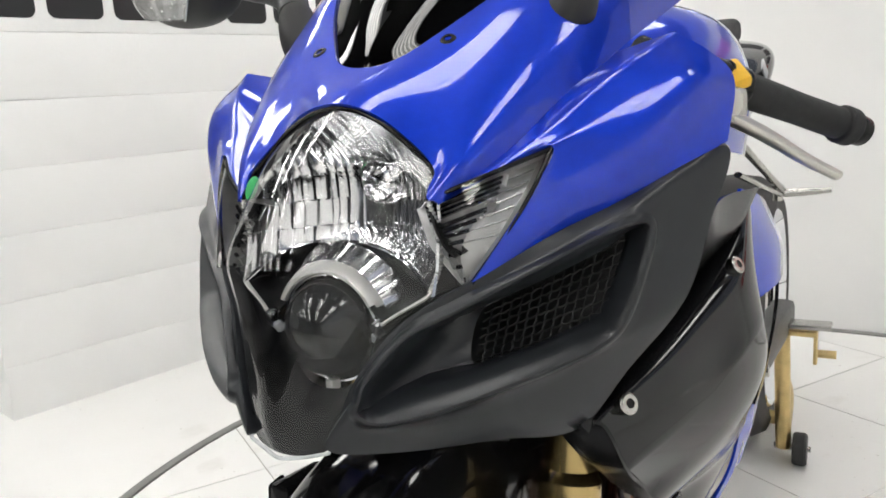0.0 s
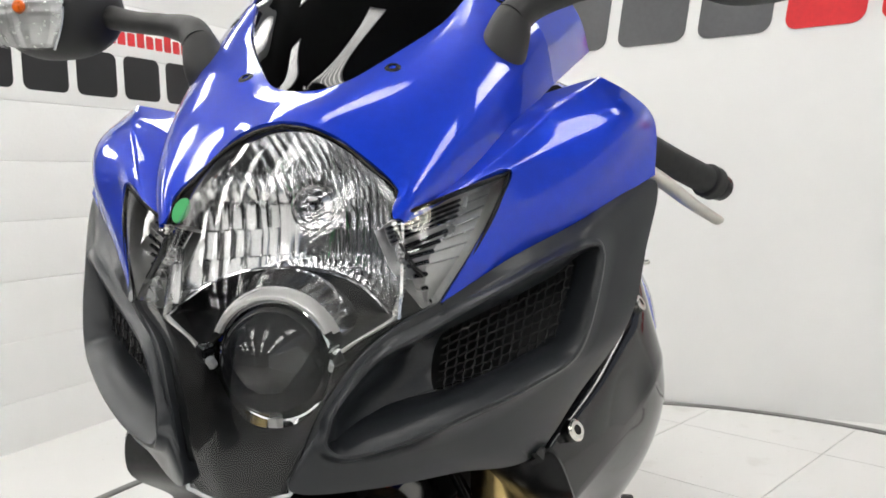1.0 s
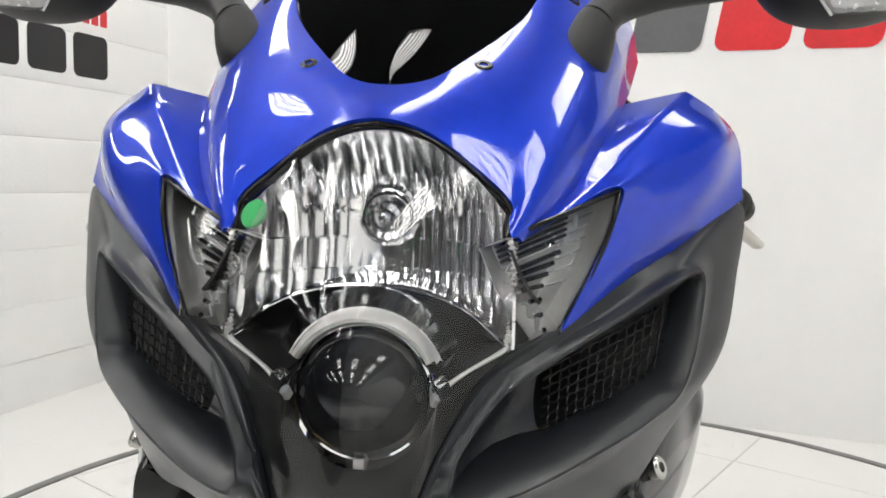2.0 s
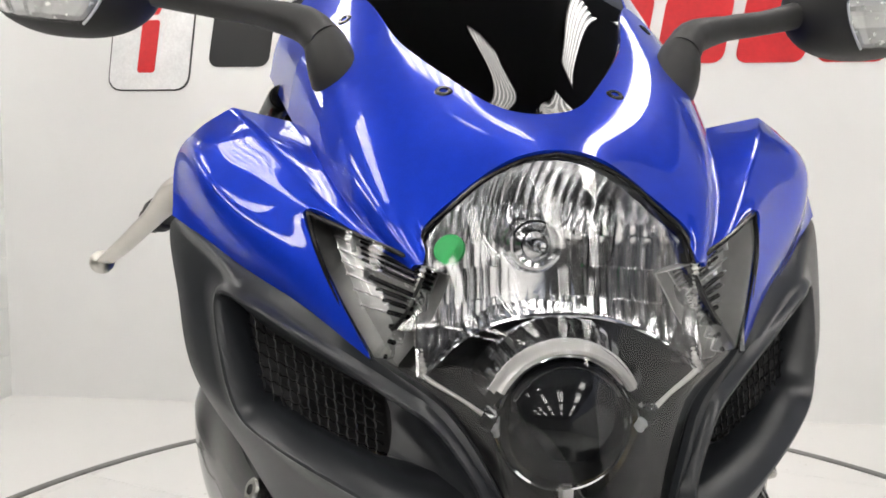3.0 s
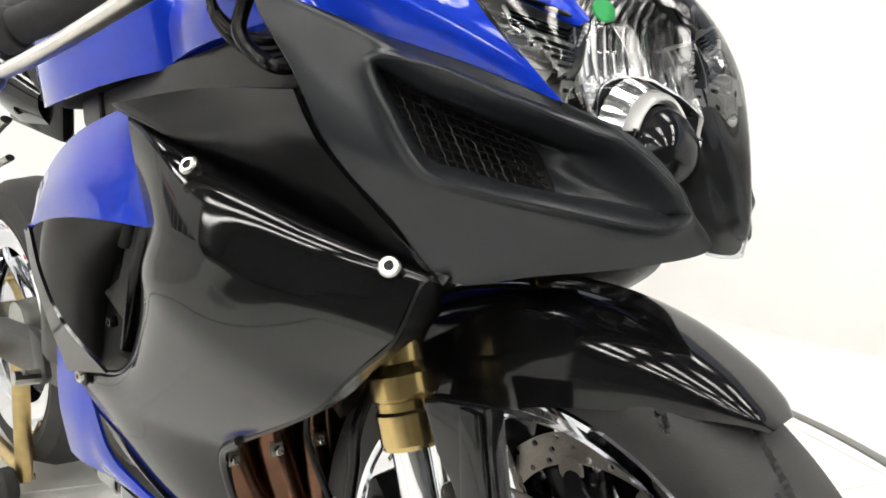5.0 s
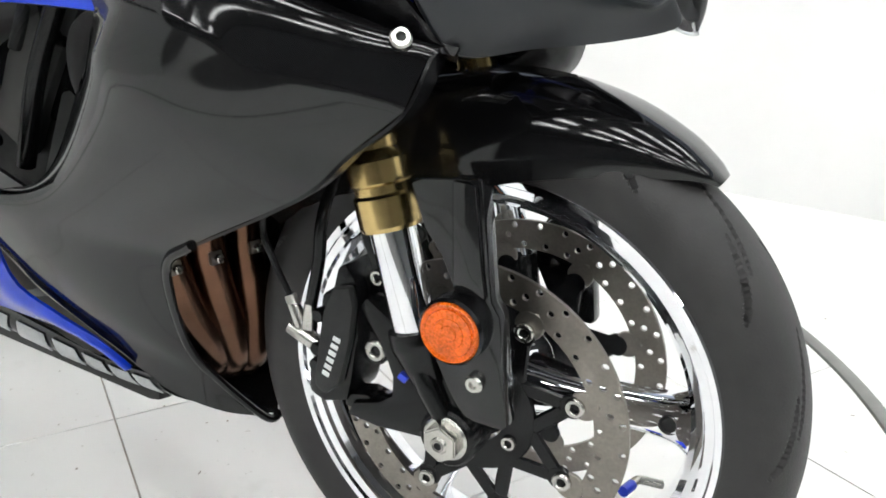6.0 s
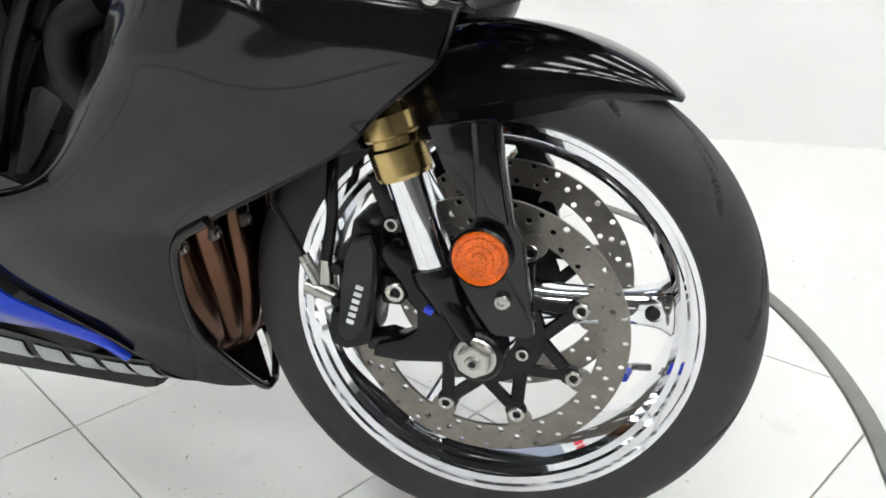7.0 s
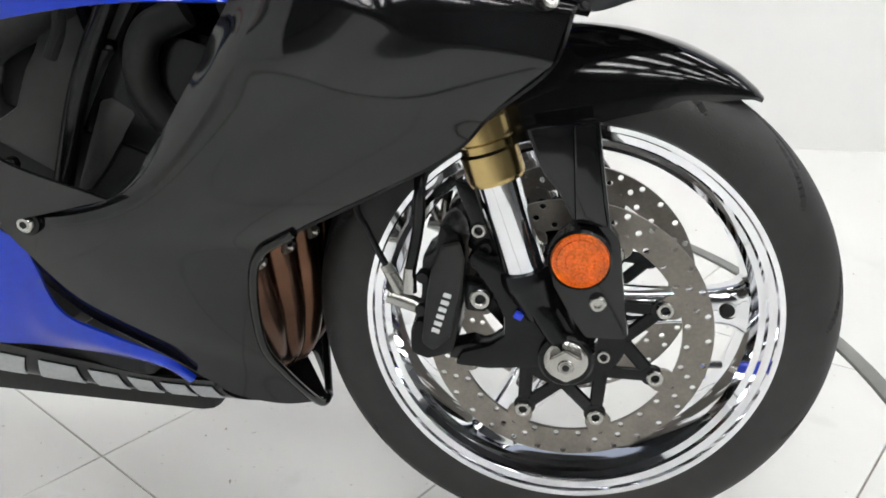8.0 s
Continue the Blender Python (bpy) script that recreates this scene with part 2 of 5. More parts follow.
def tube(path, radius, n=12, samples=0, bm=None, flat=1.0, cap=True):
    """A round (or flattened) bar along a smooth path; radius may be a list, one for each key."""
    keys = np.array(path, float)
    m = samples or max(2, (len(keys) - 1) * 8 + 1)
    p = spline(keys, m)
    rad = np.interp(np.linspace(0, 1, m), np.linspace(0, 1, len(np.atleast_1d(radius))), np.atleast_1d(radius))
    t = np.gradient(p, axis=0)
    t /= np.linalg.norm(t, axis=1, keepdims=True)
    ref = np.array([0, 0, 1.0]) if abs(t[0][2]) < 0.9 else np.array([1.0, 0, 0])
    rows = []
    a = np.linspace(0, 2 * np.pi, n, endpoint=False)
    for q, d, r in zip(p, t, rad):
        x = np.cross(d, ref)
        x /= np.linalg.norm(x)
        y = np.cross(x, d)
        rows.append(q + r * (np.cos(a)[:, None] * x + flat * np.sin(a)[:, None] * y))
    bm = bm or bmesh.new()
    start = len(bm.verts)
    grid_bm(np.array(rows), wrap=True, bm=bm)
    if cap:
        bm.verts.ensure_lookup_table()
        for ring in (range(start, start + n), range(start + (m - 1) * n, start + m * n)):
            try:
                bm.faces.new([bm.verts[i] for i in ring])
            except ValueError:
                pass
        bmesh.ops.recalc_face_normals(bm, faces=bm.faces[:])
    return bm


def block(size, at=(0, 0, 0), turn=(0, 0, 0), bevel=0.004, seg=2, bm=None):
    b = bmesh.new()
    bmesh.ops.create_cube(b, size=1.0)
    for v in b.verts:
        v.co = Vector((v.co.x * size[0], v.co.y * size[1], v.co.z * size[2]))
    if bevel:
        bmesh.ops.bevel(b, geom=b.edges[:], offset=min(bevel, 0.45 * min(size)), segments=seg, affect="EDGES", profile=0.6)
    b.transform(pose(*at, *turn))
    return join(bm, b)


def join(bm, b):
    if bm is None:
        return b
    me = bpy.data.meshes.new("tmp")
    b.to_mesh(me)
    b.free()
    bm.from_mesh(me)
    bpy.data.meshes.remove(me)
    return bm


def slab(outline, y0, y1, bevel=0.002, bm=None):
    """A plate: an outline in x and z, from y0 to y1."""
    b = bmesh.new()
    f = b.faces.new([b.verts.new((x, y0, z)) for x, z in outline])
    ex = bmesh.ops.extrude_face_region(b, geom=[f])
    for v in ex["geom"]:
        if isinstance(v, bmesh.types.BMVert):
            v.co.y = y1
    bmesh.ops.recalc_face_normals(b, faces=b.faces[:])
    if bevel:
        sharp = [e for e in b.edges if len(e.link_faces) == 2 and e.calc_face_angle() > 0.9]
        bmesh.ops.bevel(b, geom=sharp, offset=bevel, segments=2, affect="EDGES", profile=0.6)
    return join(bm, b)


def bolt_bm(at, out, r=0.009, h=0.006, socket=True, bm=None):
    """A round-headed socket bolt at a point, its head facing along out."""
    b = bmesh.new()
    prof = [(0.0, h * 0.45), (r * 0.42, h * 0.45), (r * 0.45, h), (r * 0.8, h), (r, h * 0.6), (r, -h)] if socket else [(0, h), (r * 0.7, h), (r, h * 0.6), (r, -h)]
    lathe(prof, 18, "z", bm=b)
    q = Vector(out).to_track_quat("Z", "Y").to_matrix().to_4x4()
    b.transform(Matrix.Translation(at) @ q)
    bmesh.ops.recalc_face_normals(b, faces=b.faces[:])
    return join(bm, b)


def both_sides(name, make, mat, parent, label="", sharp=35):
    """A part on the left and its mirror on the right."""
    left = part(name, make(), mat, parent, label, sharp)
    right = part(name, flip_y(make()), mat, parent, label, sharp)
    return left, right


# ---------------------------------------------------------------- the room
CORNER = Vector((-2.81, -1.47, 0))
ALONG_B = Vector((0.228, 0.974, 0)).normalized()
ALONG_A = Vector((0.974, -0.228, 0)).normalized()
LEN_B, LEN_A, HIGH = 4.15, 2.1, 3.15
LEN_C = 4.9
WALL_H = 1.95
IN_ROOM = Matrix.Translation(CORNER) @ Matrix(((ALONG_A.x, ALONG_B.x, 0, 0), (ALONG_A.y, ALONG_B.y, 0, 0), (0, 0, 1, 0), (0, 0, 0, 1)))
# in room axes: x along wall A away from the corner, y along wall B, z up


def room_block(size, at, bevel=0.0, bm=None):
    return block(size, at, (0, 0, 0), bevel, 2, bm)


def structure(name, bm, mat, label, category):
    bm.transform(IN_ROOM)
    ob = part(name, bm, mat)
    return tagged(ob, label, category, kind="structure")


floor = structure("floor", room_block((LEN_C + 0.2, LEN_B + 0.35, 0.2), (LEN_C / 2 - 0.1, LEN_B / 2 - 0.175, -0.106)), FLOOR,
                  "glossy white painted showroom floor with light scuffs", "floor")
structure("wall_back", room_block((0.2, LEN_B + 0.4, WALL_H + 0.06), (-0.1, LEN_B / 2, WALL_H / 2 - 0.03)), WALLB, "smooth white painted showroom wall with a big sign", "wall")
structure("wall_far_side", room_block((LEN_C, 0.2, WALL_H + 0.06), (LEN_C / 2, LEN_B + 0.1, WALL_H / 2 - 0.03)), WALLB, "plain smooth white painted wall", "wall")
wall_a = structure("wall_block", room_block((LEN_A, 0.2, WALL_H + 0.06), (LEN_A / 2, -0.104, WALL_H / 2 - 0.03)), WALL, "white painted concrete block wall with lettering", "wall")
# the dim hall that the white corner opens to
structure("hall_floor", room_block((12.0, 11.0, 0.2), (5.8, -1.2, -0.115)), HALLFLOOR, "grey concrete hall floor", "floor")
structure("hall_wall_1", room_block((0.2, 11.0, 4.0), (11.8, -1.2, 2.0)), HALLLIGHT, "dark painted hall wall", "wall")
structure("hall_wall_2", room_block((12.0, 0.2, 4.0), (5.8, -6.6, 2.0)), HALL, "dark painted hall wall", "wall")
# unseen white wall, added to brighten reflections on the bike
structure("wall_far_end", room_block((5.2, 0.2, WALL_H + 0.06), (LEN_C + 2.6, LEN_B + 0.1, 1.0)), WALLB, "plain smooth white painted wall", "wall")
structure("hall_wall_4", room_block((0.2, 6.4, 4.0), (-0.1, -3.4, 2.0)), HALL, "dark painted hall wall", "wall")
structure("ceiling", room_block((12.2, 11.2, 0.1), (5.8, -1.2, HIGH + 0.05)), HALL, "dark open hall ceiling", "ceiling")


# painted courses of blocks; the upright joints are filled flush with paint
course = None
for r in range(10):
    m = IN_ROOM @ pose(LEN_A / 2, -0.0065, 0.063 + 0.2 * r)
    if course is None:
        course = part("block_course", block((LEN_A, 0.011, 0.1975), (0, 0, 0), (0, 0, 0), 0.003, 2), WALL, wall_a)
        course.matrix_basis = m
    elif r < 9:
        again(course, m)


def ceiling_light():
    ob = new("ceiling_light")
    hous = block((1.24, 0.46, 0.05), (0, 0, 0.03), bevel=0.01)
    part("housing", hous, WHITE, ob)
    for i in range(6):
        b = bmesh.new()
        lathe([(0.0, -0.59), (0.013, -0.59), (0.013, 0.59), (0.0, 0.59)], 10, "x", (0, -0.18 + 0.072 * i, -0.02), b)
        part("tube", b, LAMP, ob, "glowing fluorescent tube")
    return tagged(ob, "white ceiling light with six glowing fluorescent tubes", "light", "ceiling lights")


light = ceiling_light()
spots = [(x, y) for x in (0.9, 2.6, 4.3, 6.0, 7.7) for y in (-2.6, -1.1, 0.4, 1.9, 3.4)]
light.matrix_basis = IN_ROOM @ pose(*spots[0], HIGH - 0.06, 0, 0, 0)
for x, y in spots[1:]:
    copy_thing(light, IN_ROOM @ pose(x, y, HIGH - 0.06, 0, 0, 0))


def sign_block(w, h, slant, slit):
    """A plain slanted slab of a letter's size."""
    b = bmesh.new()
    r = min(w, h) * 0.16
    out = []
    for cx, cz, a0 in ((w - r, r, -90), (w - r, h - r, 0), (r, h - r, 90), (r, r, 180)):
        for k in range(5):
            a = radians(a0 + 22.5 * k)
            z = cz + r * math.sin(a)
            out.append((cx + r * math.cos(a) + slant * z / h, z))
    b.faces.new([b.verts.new((x, 0, z)) for x, z in out])
    ex = bmesh.ops.extrude_face_region(b, geom=b.faces[:])
    for v in ex["geom"]:
        if isinstance(v, bmesh.types.BMVert):
            v.co.y = 0.004
    bmesh.ops.recalc_face_normals(b, faces=b.faces[:])
    return b


sign_a = new("wall_sign_dark")
tagged(sign_a, "row of thick black sign shapes on the block wall", "sign")
for i in range(8):
    b = sign_block(0.175, 0.165, 0.0, False)
    b.transform(IN_ROOM @ pose(0.37 + 0.21 * i + 0.175, 0.0, 1.205, 0, 0, 180))
    part("sign_shape", b, SIGNBLACK, sign_a)
for i in range(20):
    b = sign_block(0.036, 0.05 if i % 3 else 0.065, 0.0, False)
    b.transform(IN_ROOM @ pose(0.37 + 0.046 * i + 0.036, 0.0, 1.41, 0, 0, 180))
    part("small_sign_shape", b, SIGNRED, sign_a, "thin red sign shape")
sign_b = new("wall_sign_large")
tagged(sign_b, "large black and red sign shapes on the smooth wall", "sign")
for i in range(11):
    b = sign_block(0.24, 0.25, 0.04, False)
    b.transform(IN_ROOM @ pose(0.0, 0.86 + 0.283 * i, 1.32, 0, 0, 90) @ Matrix.Diagonal((1, -1, 1, 1)))
    bmesh.ops.reverse_faces(b, faces=b.faces[:])
    part("sign_shape", b, (SIGNBLACK, SIGNBLACK, SIGNGREY, SIGNGREY, SIGNGREY)[i] if i < 5 else SIGNRED, sign_b, "red sign shape" if i > 4 else "")
b = sign_block(0.33, 0.4, 0.05, False)
b.transform(IN_ROOM @ pose(0.0, 0.45, 1.23, 0, 0, 90) @ Matrix.Diagonal((1, -1, 1, 1)))
part("sign_panel", b, SIGNBLACK, sign_b)
b = sign_block(0.32, 0.39, 0.05, False)
b.transform(IN_ROOM @ pose(0.002, 0.455, 1.235, 0, 0, 90) @ Matrix.Diagonal((1, -1, 1, 1)))
part("sign_panel", b, WHITE, sign_b, "white sign panel with a dark edge")
for w, h, y, z in ((0.07, 0.2, 0.575, 1.30), (0.07, 0.06, 0.6, 1.52)):
    b = sign_block(w, h, 0.03, False)
    b.transform(IN_ROOM @ pose(0.004, y, z, 0, 0, 90) @ Matrix.Diagonal((1, -1, 1, 1)))
    part("sign_shape", b, SIGNRED, sign_b, "red sign shape")

# turntable edge and its tiles
RING_C, RING_R = Vector((-0.932, 0.198, 0)), 1.423
ring = tagged(part("turntable_edge", lathe([(RING_R, -0.008), (RING_R, 0.004), (RING_R + 0.004, 0.006), (RING_R + 0.022, 0.006), (RING_R + 0.026, 0.004), (RING_R + 0.026, -0.008)],
              180, "z", RING_C), RING), "grey circular edge strip in the white floor", "trim", kind="structure")
bed = tagged(part("turntable_bed", lathe([(0.0, -0.003), (RING_R, -0.003), (RING_R, -0.01)], 120, "z", RING_C), JOINT), "dirty joint bed between the floor tiles", "floor", kind="structure")


def clip(poly, nx, ny, c):
    out = []
    for i, p in enumerate(poly):
        q = poly[(i + 1) % len(poly)]
        a, b2 = p[0] * nx + p[1] * ny - c, q[0] * nx + q[1] * ny - c
        if a <= 0:
            out.append(p)
        if a * b2 < 0:
            s = a / (a - b2)
            out.append((p[0] + s * (q[0] - p[0]), p[1] + s * (q[1] - p[1])))
    return out


TILE_W, TILE_TURN, TILE_AT = 0.46, radians(58), Vector((-0.714, 0.055, 0))
ux, uy = math.cos(TILE_TURN), math.sin(TILE_TURN)
circle = [(RING_C.x + (RING_R - 0.003) * math.cos(a), RING_C.y + (RING_R - 0.003) * math.sin(a)) for a in np.linspace(0, 2 * np.pi, 120, endpoint=False)]
for i in range(-5, 6):
    for j in range(-5, 6):
        gap = 0.0016
        c0 = TILE_AT.x * ux + TILE_AT.y * uy
        d0 = -TILE_AT.x * uy + TILE_AT.y * ux
        poly = clip(circle, ux, uy, c0 + (i + 1) * TILE_W - gap)
        poly = clip(poly, -ux, -uy, -(c0 + i * TILE_W + gap)) if poly else poly
        poly = clip(poly, -uy, ux, d0 + (j + 1) * TILE_W - gap) if poly else poly
        poly = clip(poly, uy, -ux, -(d0 + j * TILE_W + gap)) if poly else poly
        if len(poly) < 3:
            continue
        b = bmesh.new()
        f = b.faces.new([b.verts.new((x, y, -0.008)) for x, y in poly])
        ex = bmesh.ops.extrude_face_region(b, geom=[f])
        for v in ex["geom"]:
            if isinstance(v, bmesh.types.BMVert):
                v.co.z = 0.0
        bmesh.ops.recalc_face_normals(b, faces=b.faces[:])
        part("tile", b, TILE, bed)


# ---------------------------------------------------------------- the motorcycle
# x ahead, y to the rider's left, z up; the front axle stands over x = 0
bike = tagged(new("motorcycle"), "blue and black sports motorcycle on a gold rear stand", "motorcycle")
AX = 0.297


def front(rows, dx=0.0):
    """Places of the front cowl, given from the steering's own datum."""
    return [[(x + dx, y, z) for x, y, z in r] for r in rows]


def patch_on(g, us, vs, lift):
    """A thin sheet that lies on the outside of a stretch of a grid of points."""
    nv, nu = g.shape[:2]
    sub = g[int(vs[0] * nv):int(vs[1] * nv) + 1, int(us[0] * nu):int(us[1] * nu) + 1]
    nrm = np.cross(np.gradient(sub, axis=1), np.gradient(sub, axis=0))
    nrm /= np.linalg.norm(nrm, axis=2, keepdims=True)
    if (nrm * (sub - np.array([-.5, 0, .5]))).sum() < 0:
        nrm = -nrm
        sub, nrm = sub[::-1], nrm[::-1]
    return grid_bm((sub + nrm * lift)[::-1], lift * .9)


# --- headlight: the clear lens
LENS_C = [(.063, 0, .887), (.095, 0, .862), (.128, 0, .826), (.146, 0, .790), (.156, 0, .758), (.162, 0, .715), (.163, 0, .680), (.158, 0, .657)]
LENS_M = [(.062, .045, .871), (.082, .050, .851), (.108, .053, .818), (.124, .058, .786), (.136, .043, .752), (.146, .030, .714), (.154, .021, .682), (.153, .016, .658)]
LENS_O = [(.064, .082, .839), (.077, .081, .822), (.083, .094, .793), (.078, .112, .766), (.108, .074, .744), (.131, .052, .713), (.141, .041, .686), (.148, .034, .662)]
WING_O = [(.022, .152, .850), (.038, .145, .828), (.056, .132, .800), (.078, .112, .766)]
WING_I = [(.077, .081, .822), (.081, .088, .806), (.083, .094, .793), (.078, .112, .766)]


def mirrored(row):
    return [(x, -y, z) for x, y, z in row]


def lens_grid(nu=40, nv=41):
    return skin(front([LENS_O, LENS_M, LENS_C, mirrored(LENS_M), mirrored(LENS_O)]), nu, nv)


bm = grid_bm(lens_grid()[::-1])
wing = skin(front([WING_I, WING_O]), 14, 8)
wing += np.sin(np.linspace(0, np.pi, 8))[:, None, None] * np.array([0.006, 0.003, 0.002])
grid_bm(wing, bm=bm)
grid_bm((wing * np.array([1, -1, 1]))[::-1], bm=bm)
bmesh.ops.recalc_face_normals(bm, faces=bm.faces[:])
lens = part("headlight_lens", bm, CLEAR, bike, "clear plastic headlight lens with pointed side wings", 80)
lens.visible_shadow = False


lg = lens_grid()
part("lens_edge", tube(list(lg[0, 36::1]) + list(lg[2:-2:4, -1]) + list(lg[-1, ::-1][:4:1]), .0013, 8, 90), EDGE_CLEAR, lens, "clear moulded lens edge")


# reflector bowl of many narrow facets
def bowl_grid(nu=361, nv=90):
    rnd = np.random.default_rng(11)
    y = np.linspace(-.0865, .0865, nu)
    a = np.abs(y)
    top = np.where(a < .080, .885 - .049 * (a / .080) ** 2.0, .836 - (a - .080) / .0065 * .012)
    bot = np.interp(a, [0, .025, .048, .066, .0865], [.790, .7885, .782, .773, .758])
    t = np.linspace(0, 1, nv)[:, None]
    z = bot + (top - bot) * t
    yy = np.broadcast_to(y, z.shape)
    rr = yy ** 2 + np.where(z > .829, 1.7, .35) * (z - .829) ** 2
    # each facet is a shallow bowed strip with a lean of its own
    edges = np.sort(np.concatenate([np.linspace(-.0865, .0865, 24)[1:-1] + rnd.uniform(-.0016, .0016, 22), [-.0865, .0865]]))
    k = np.clip(np.searchsorted(edges, y, side="right") - 1, 0, 22)
    mid, wid = (edges[k] + edges[k + 1]) / 2, edges[k + 1] - edges[k]
    u = (y - mid) / wid
    step = np.clip(((z - .752) / .021).astype(int), 0, 7)
    lean = rnd.uniform(-.17, .17, (8, 23))[step, np.broadcast_to(k, z.shape)]
    nod = rnd.uniform(-.14, .14, (8, 23))[step, np.broadcast_to(k, z.shape)]
    zu = (z - .752) / .021 - step - .5
    away = np.clip((rr - .0003) / .0008, 0, 1)
    facet = (.5 * wid * u ** 2 + lean * wid * u + nod * .021 * zu * .45) * away
    return np.stack([.005 + 8.6 * rr + facet, yy, z], 2)


part("reflector", grid_bm(bowl_grid(), 0.002), MIRROR, lens, "shiny metallised reflector with narrow upright facets", 12)
bowl = bowl_grid()[0]
rim_row = spline([(.085, .0830, .7590), (.0755, .066, .7735), (.0695, .048, .7825), (.0675, .025, .7885), (.0672, 0, .7900), (.0675, -.025, .7885), (.0695, -.048, .7825),
                  (.0755, -.066, .7735), (.085, -.0830, .7590)], 361)[::-1]
part("reflector_shelf", grid_bm(np.array([bowl + (rim_row - bowl) * f + np.array([0, 0, -.003 * math.sin(math.pi * f)]) for f in np.linspace(0, 1, 12)]), .0012), MIRROR, lens, "shiny shelf under the reflector", 12)
part("bulb_ring", lathe([(.0095, .0), (.0095, .006), (.0115, .008), (.0150, .006), (.0155, .002), (.0175, .002), (.0195, .0), (.0195, -.006), (.0095, -.01)], 40, "x", (.010, 0, .829)), MIRROR, lens)
part("bulb", lathe([(0, .024), (.003, .023), (.0045, .018), (.0045, 0), (.004, -.01)], 20, "x", (.006, 0, .829)), CHROME, lens)


def both_halves(row):
    """A row that runs from the left edge to the middle, carried on to the right edge."""
    return list(row) + mirrored(row[-2::-1])


# projector, its hood and the fan of ribs above it
PROJ = (.086, 0, .729)
part("projector_lens", lathe([(0, .034), (.010, .0328), (.020, .029), (.029, .022), (.0355, .013), (.0388, .004), (.0392, -.012)], 72, "x", PROJ),
     GLASS, lens, "dark domed projector lens")
part("projector_collar", lathe([(.0390, -.012), (.0390, .0015), (.0400, .0040), (.0416, .0034), (.0424, .0), (.043, -.014)], 72, "x", PROJ), CHROME, lens, "thin chrome collar")
hood_arch = lathe([(.0418, .005), (.0428, .0085), (.0452, .0090), (.0478, .0060), (.0488, -.002), (.049, -.016)], 120, "x", PROJ)
bmesh.ops.delete(hood_arch, geom=[v for v in hood_arch.verts if v.co.z < PROJ[2] + .006 + .30 * abs(v.co.y)], context="VERTS")
part("projector_arch", hood_arch, BRIGHT, lens, "bright silver arch over the projector")
th = np.radians(np.linspace(14, 166, 121))
saw = .0022 * np.abs(((np.arange(121) / 120 * 17) % 1.0) - .5)
fan = np.array([np.stack([np.full(121, x) + saw * f, r * np.cos(th), PROJ[2] + r * np.sin(th)], 1)
                for r, x, f in ((.0492, .084, .6), (.052, .079, 1.6), (.056, .072, 2.0), (.0595, .067, .8))])
part("hood_fan", grid_bm(fan, .0015), MIRROR, lens, "ribbed shiny fan above the projector", 12)
part("collar_tab", slab([(.0885, .690), (.0885, .683), (.0945, .681), (.0985, .684), (.0985, .692)], -.0034, .0034, .0012), BRIGHT, lens)

RIM_L = [(.085, .0830, .7590), (.0755, .066, .7735), (.0695, .048, .7825), (.0675, .025, .7885), (.0672, 0, .7900)]
VEE_L = [(.084, .0835, .7600), (.0862, .0805, .7560), (.0930, .062, .7455), (.0985, .0500, .7375)]
part("reflector_rim", tube(both_halves(RIM_L), .0013, 8), CHROME, lens, "thin bright rim under the reflector")
part("lamp_pocket", grid_bm(skin([both_halves(RIM_L), both_halves([(.068, .080, .7590), (.068, .063, .758), (.066, .046, .762), (.066, .024, .774), (.066, 0, .777)]),
                                  both_halves([(.0842, .0822, .7575), (.0905, .064, .7462), (.0930, .050, .7385), (.089, .026, .757), (.088, 0, .765)])], 61, 12), .0015), MASK, lens, "dark pocket beside the projector")
both_sides("bezel_strip", lambda: tube(VEE_L, [.0012, .0022, .0016, .0020], 8, flat=.7), BRIGHT, lens, "bright moulded bezel strip")
both_sides("bezel_bracket", lambda: block((.010, .009, .0125), (.0975, .0478, .7360), (20, 12, 25), .0025, 2), CHROME, lens, "small bright faceted bracket")
both_sides("bezel_clip", lambda: block((.007, .006, .0085), (.096, .0445, .7285), (-15, 25, 10), .0015, 1), EDGE_CLEAR, lens)


def chain_bm():
    """A beaded moulding down the side of the reflector."""
    p = spline([(.0775, .0835, .8225), (.0735, .0868, .806), (.0705, .0872, .789), (.0745, .0862, .773), (.0838, .0832, .7595)], 45)
    r = [.0011 if k % 2 else .0024 for k in range(45)]
    return tube([tuple(q) for q in p], r, 8, 89)


both_sides("reflector_beading", chain_bm, BRIGHT, lens, "beaded bright edge of the reflector", 20)

# black inner mask below the lamps
MASK_IN = [(.074, .1055, .7650), (.0835, .0815, .7560), (.0965, .0495, .7365), (.0925, .0436, .722), (.0935, .034, .7035), (.0985, .018, .6895), (.100, 0, .6860)]
MASK_MID = [(.0755, .1070, .7640), (.0865, .0770, .7450), (.1060, .0500, .7230), (.1140, .0405, .7010), (.1230, .0310, .6835), (.1310, .0165, .6740), (.1340, 0, .6720)]
MASK_OUT = [(.0765, .1085, .7640), (.1050, .0725, .7430), (.1285, .0505, .7130), (.1390, .0395, .6860), (.1460, .0310, .6640), (.1515, .0155, .6595), (.1535, 0, .6585)]
part("lamp_mask", grid_bm(skin([both_halves(MASK_IN), both_halves(MASK_MID), both_halves(MASK_OUT)], 91, 16), 0.0015), MASK, lens, "black inner headlight mask", 50)


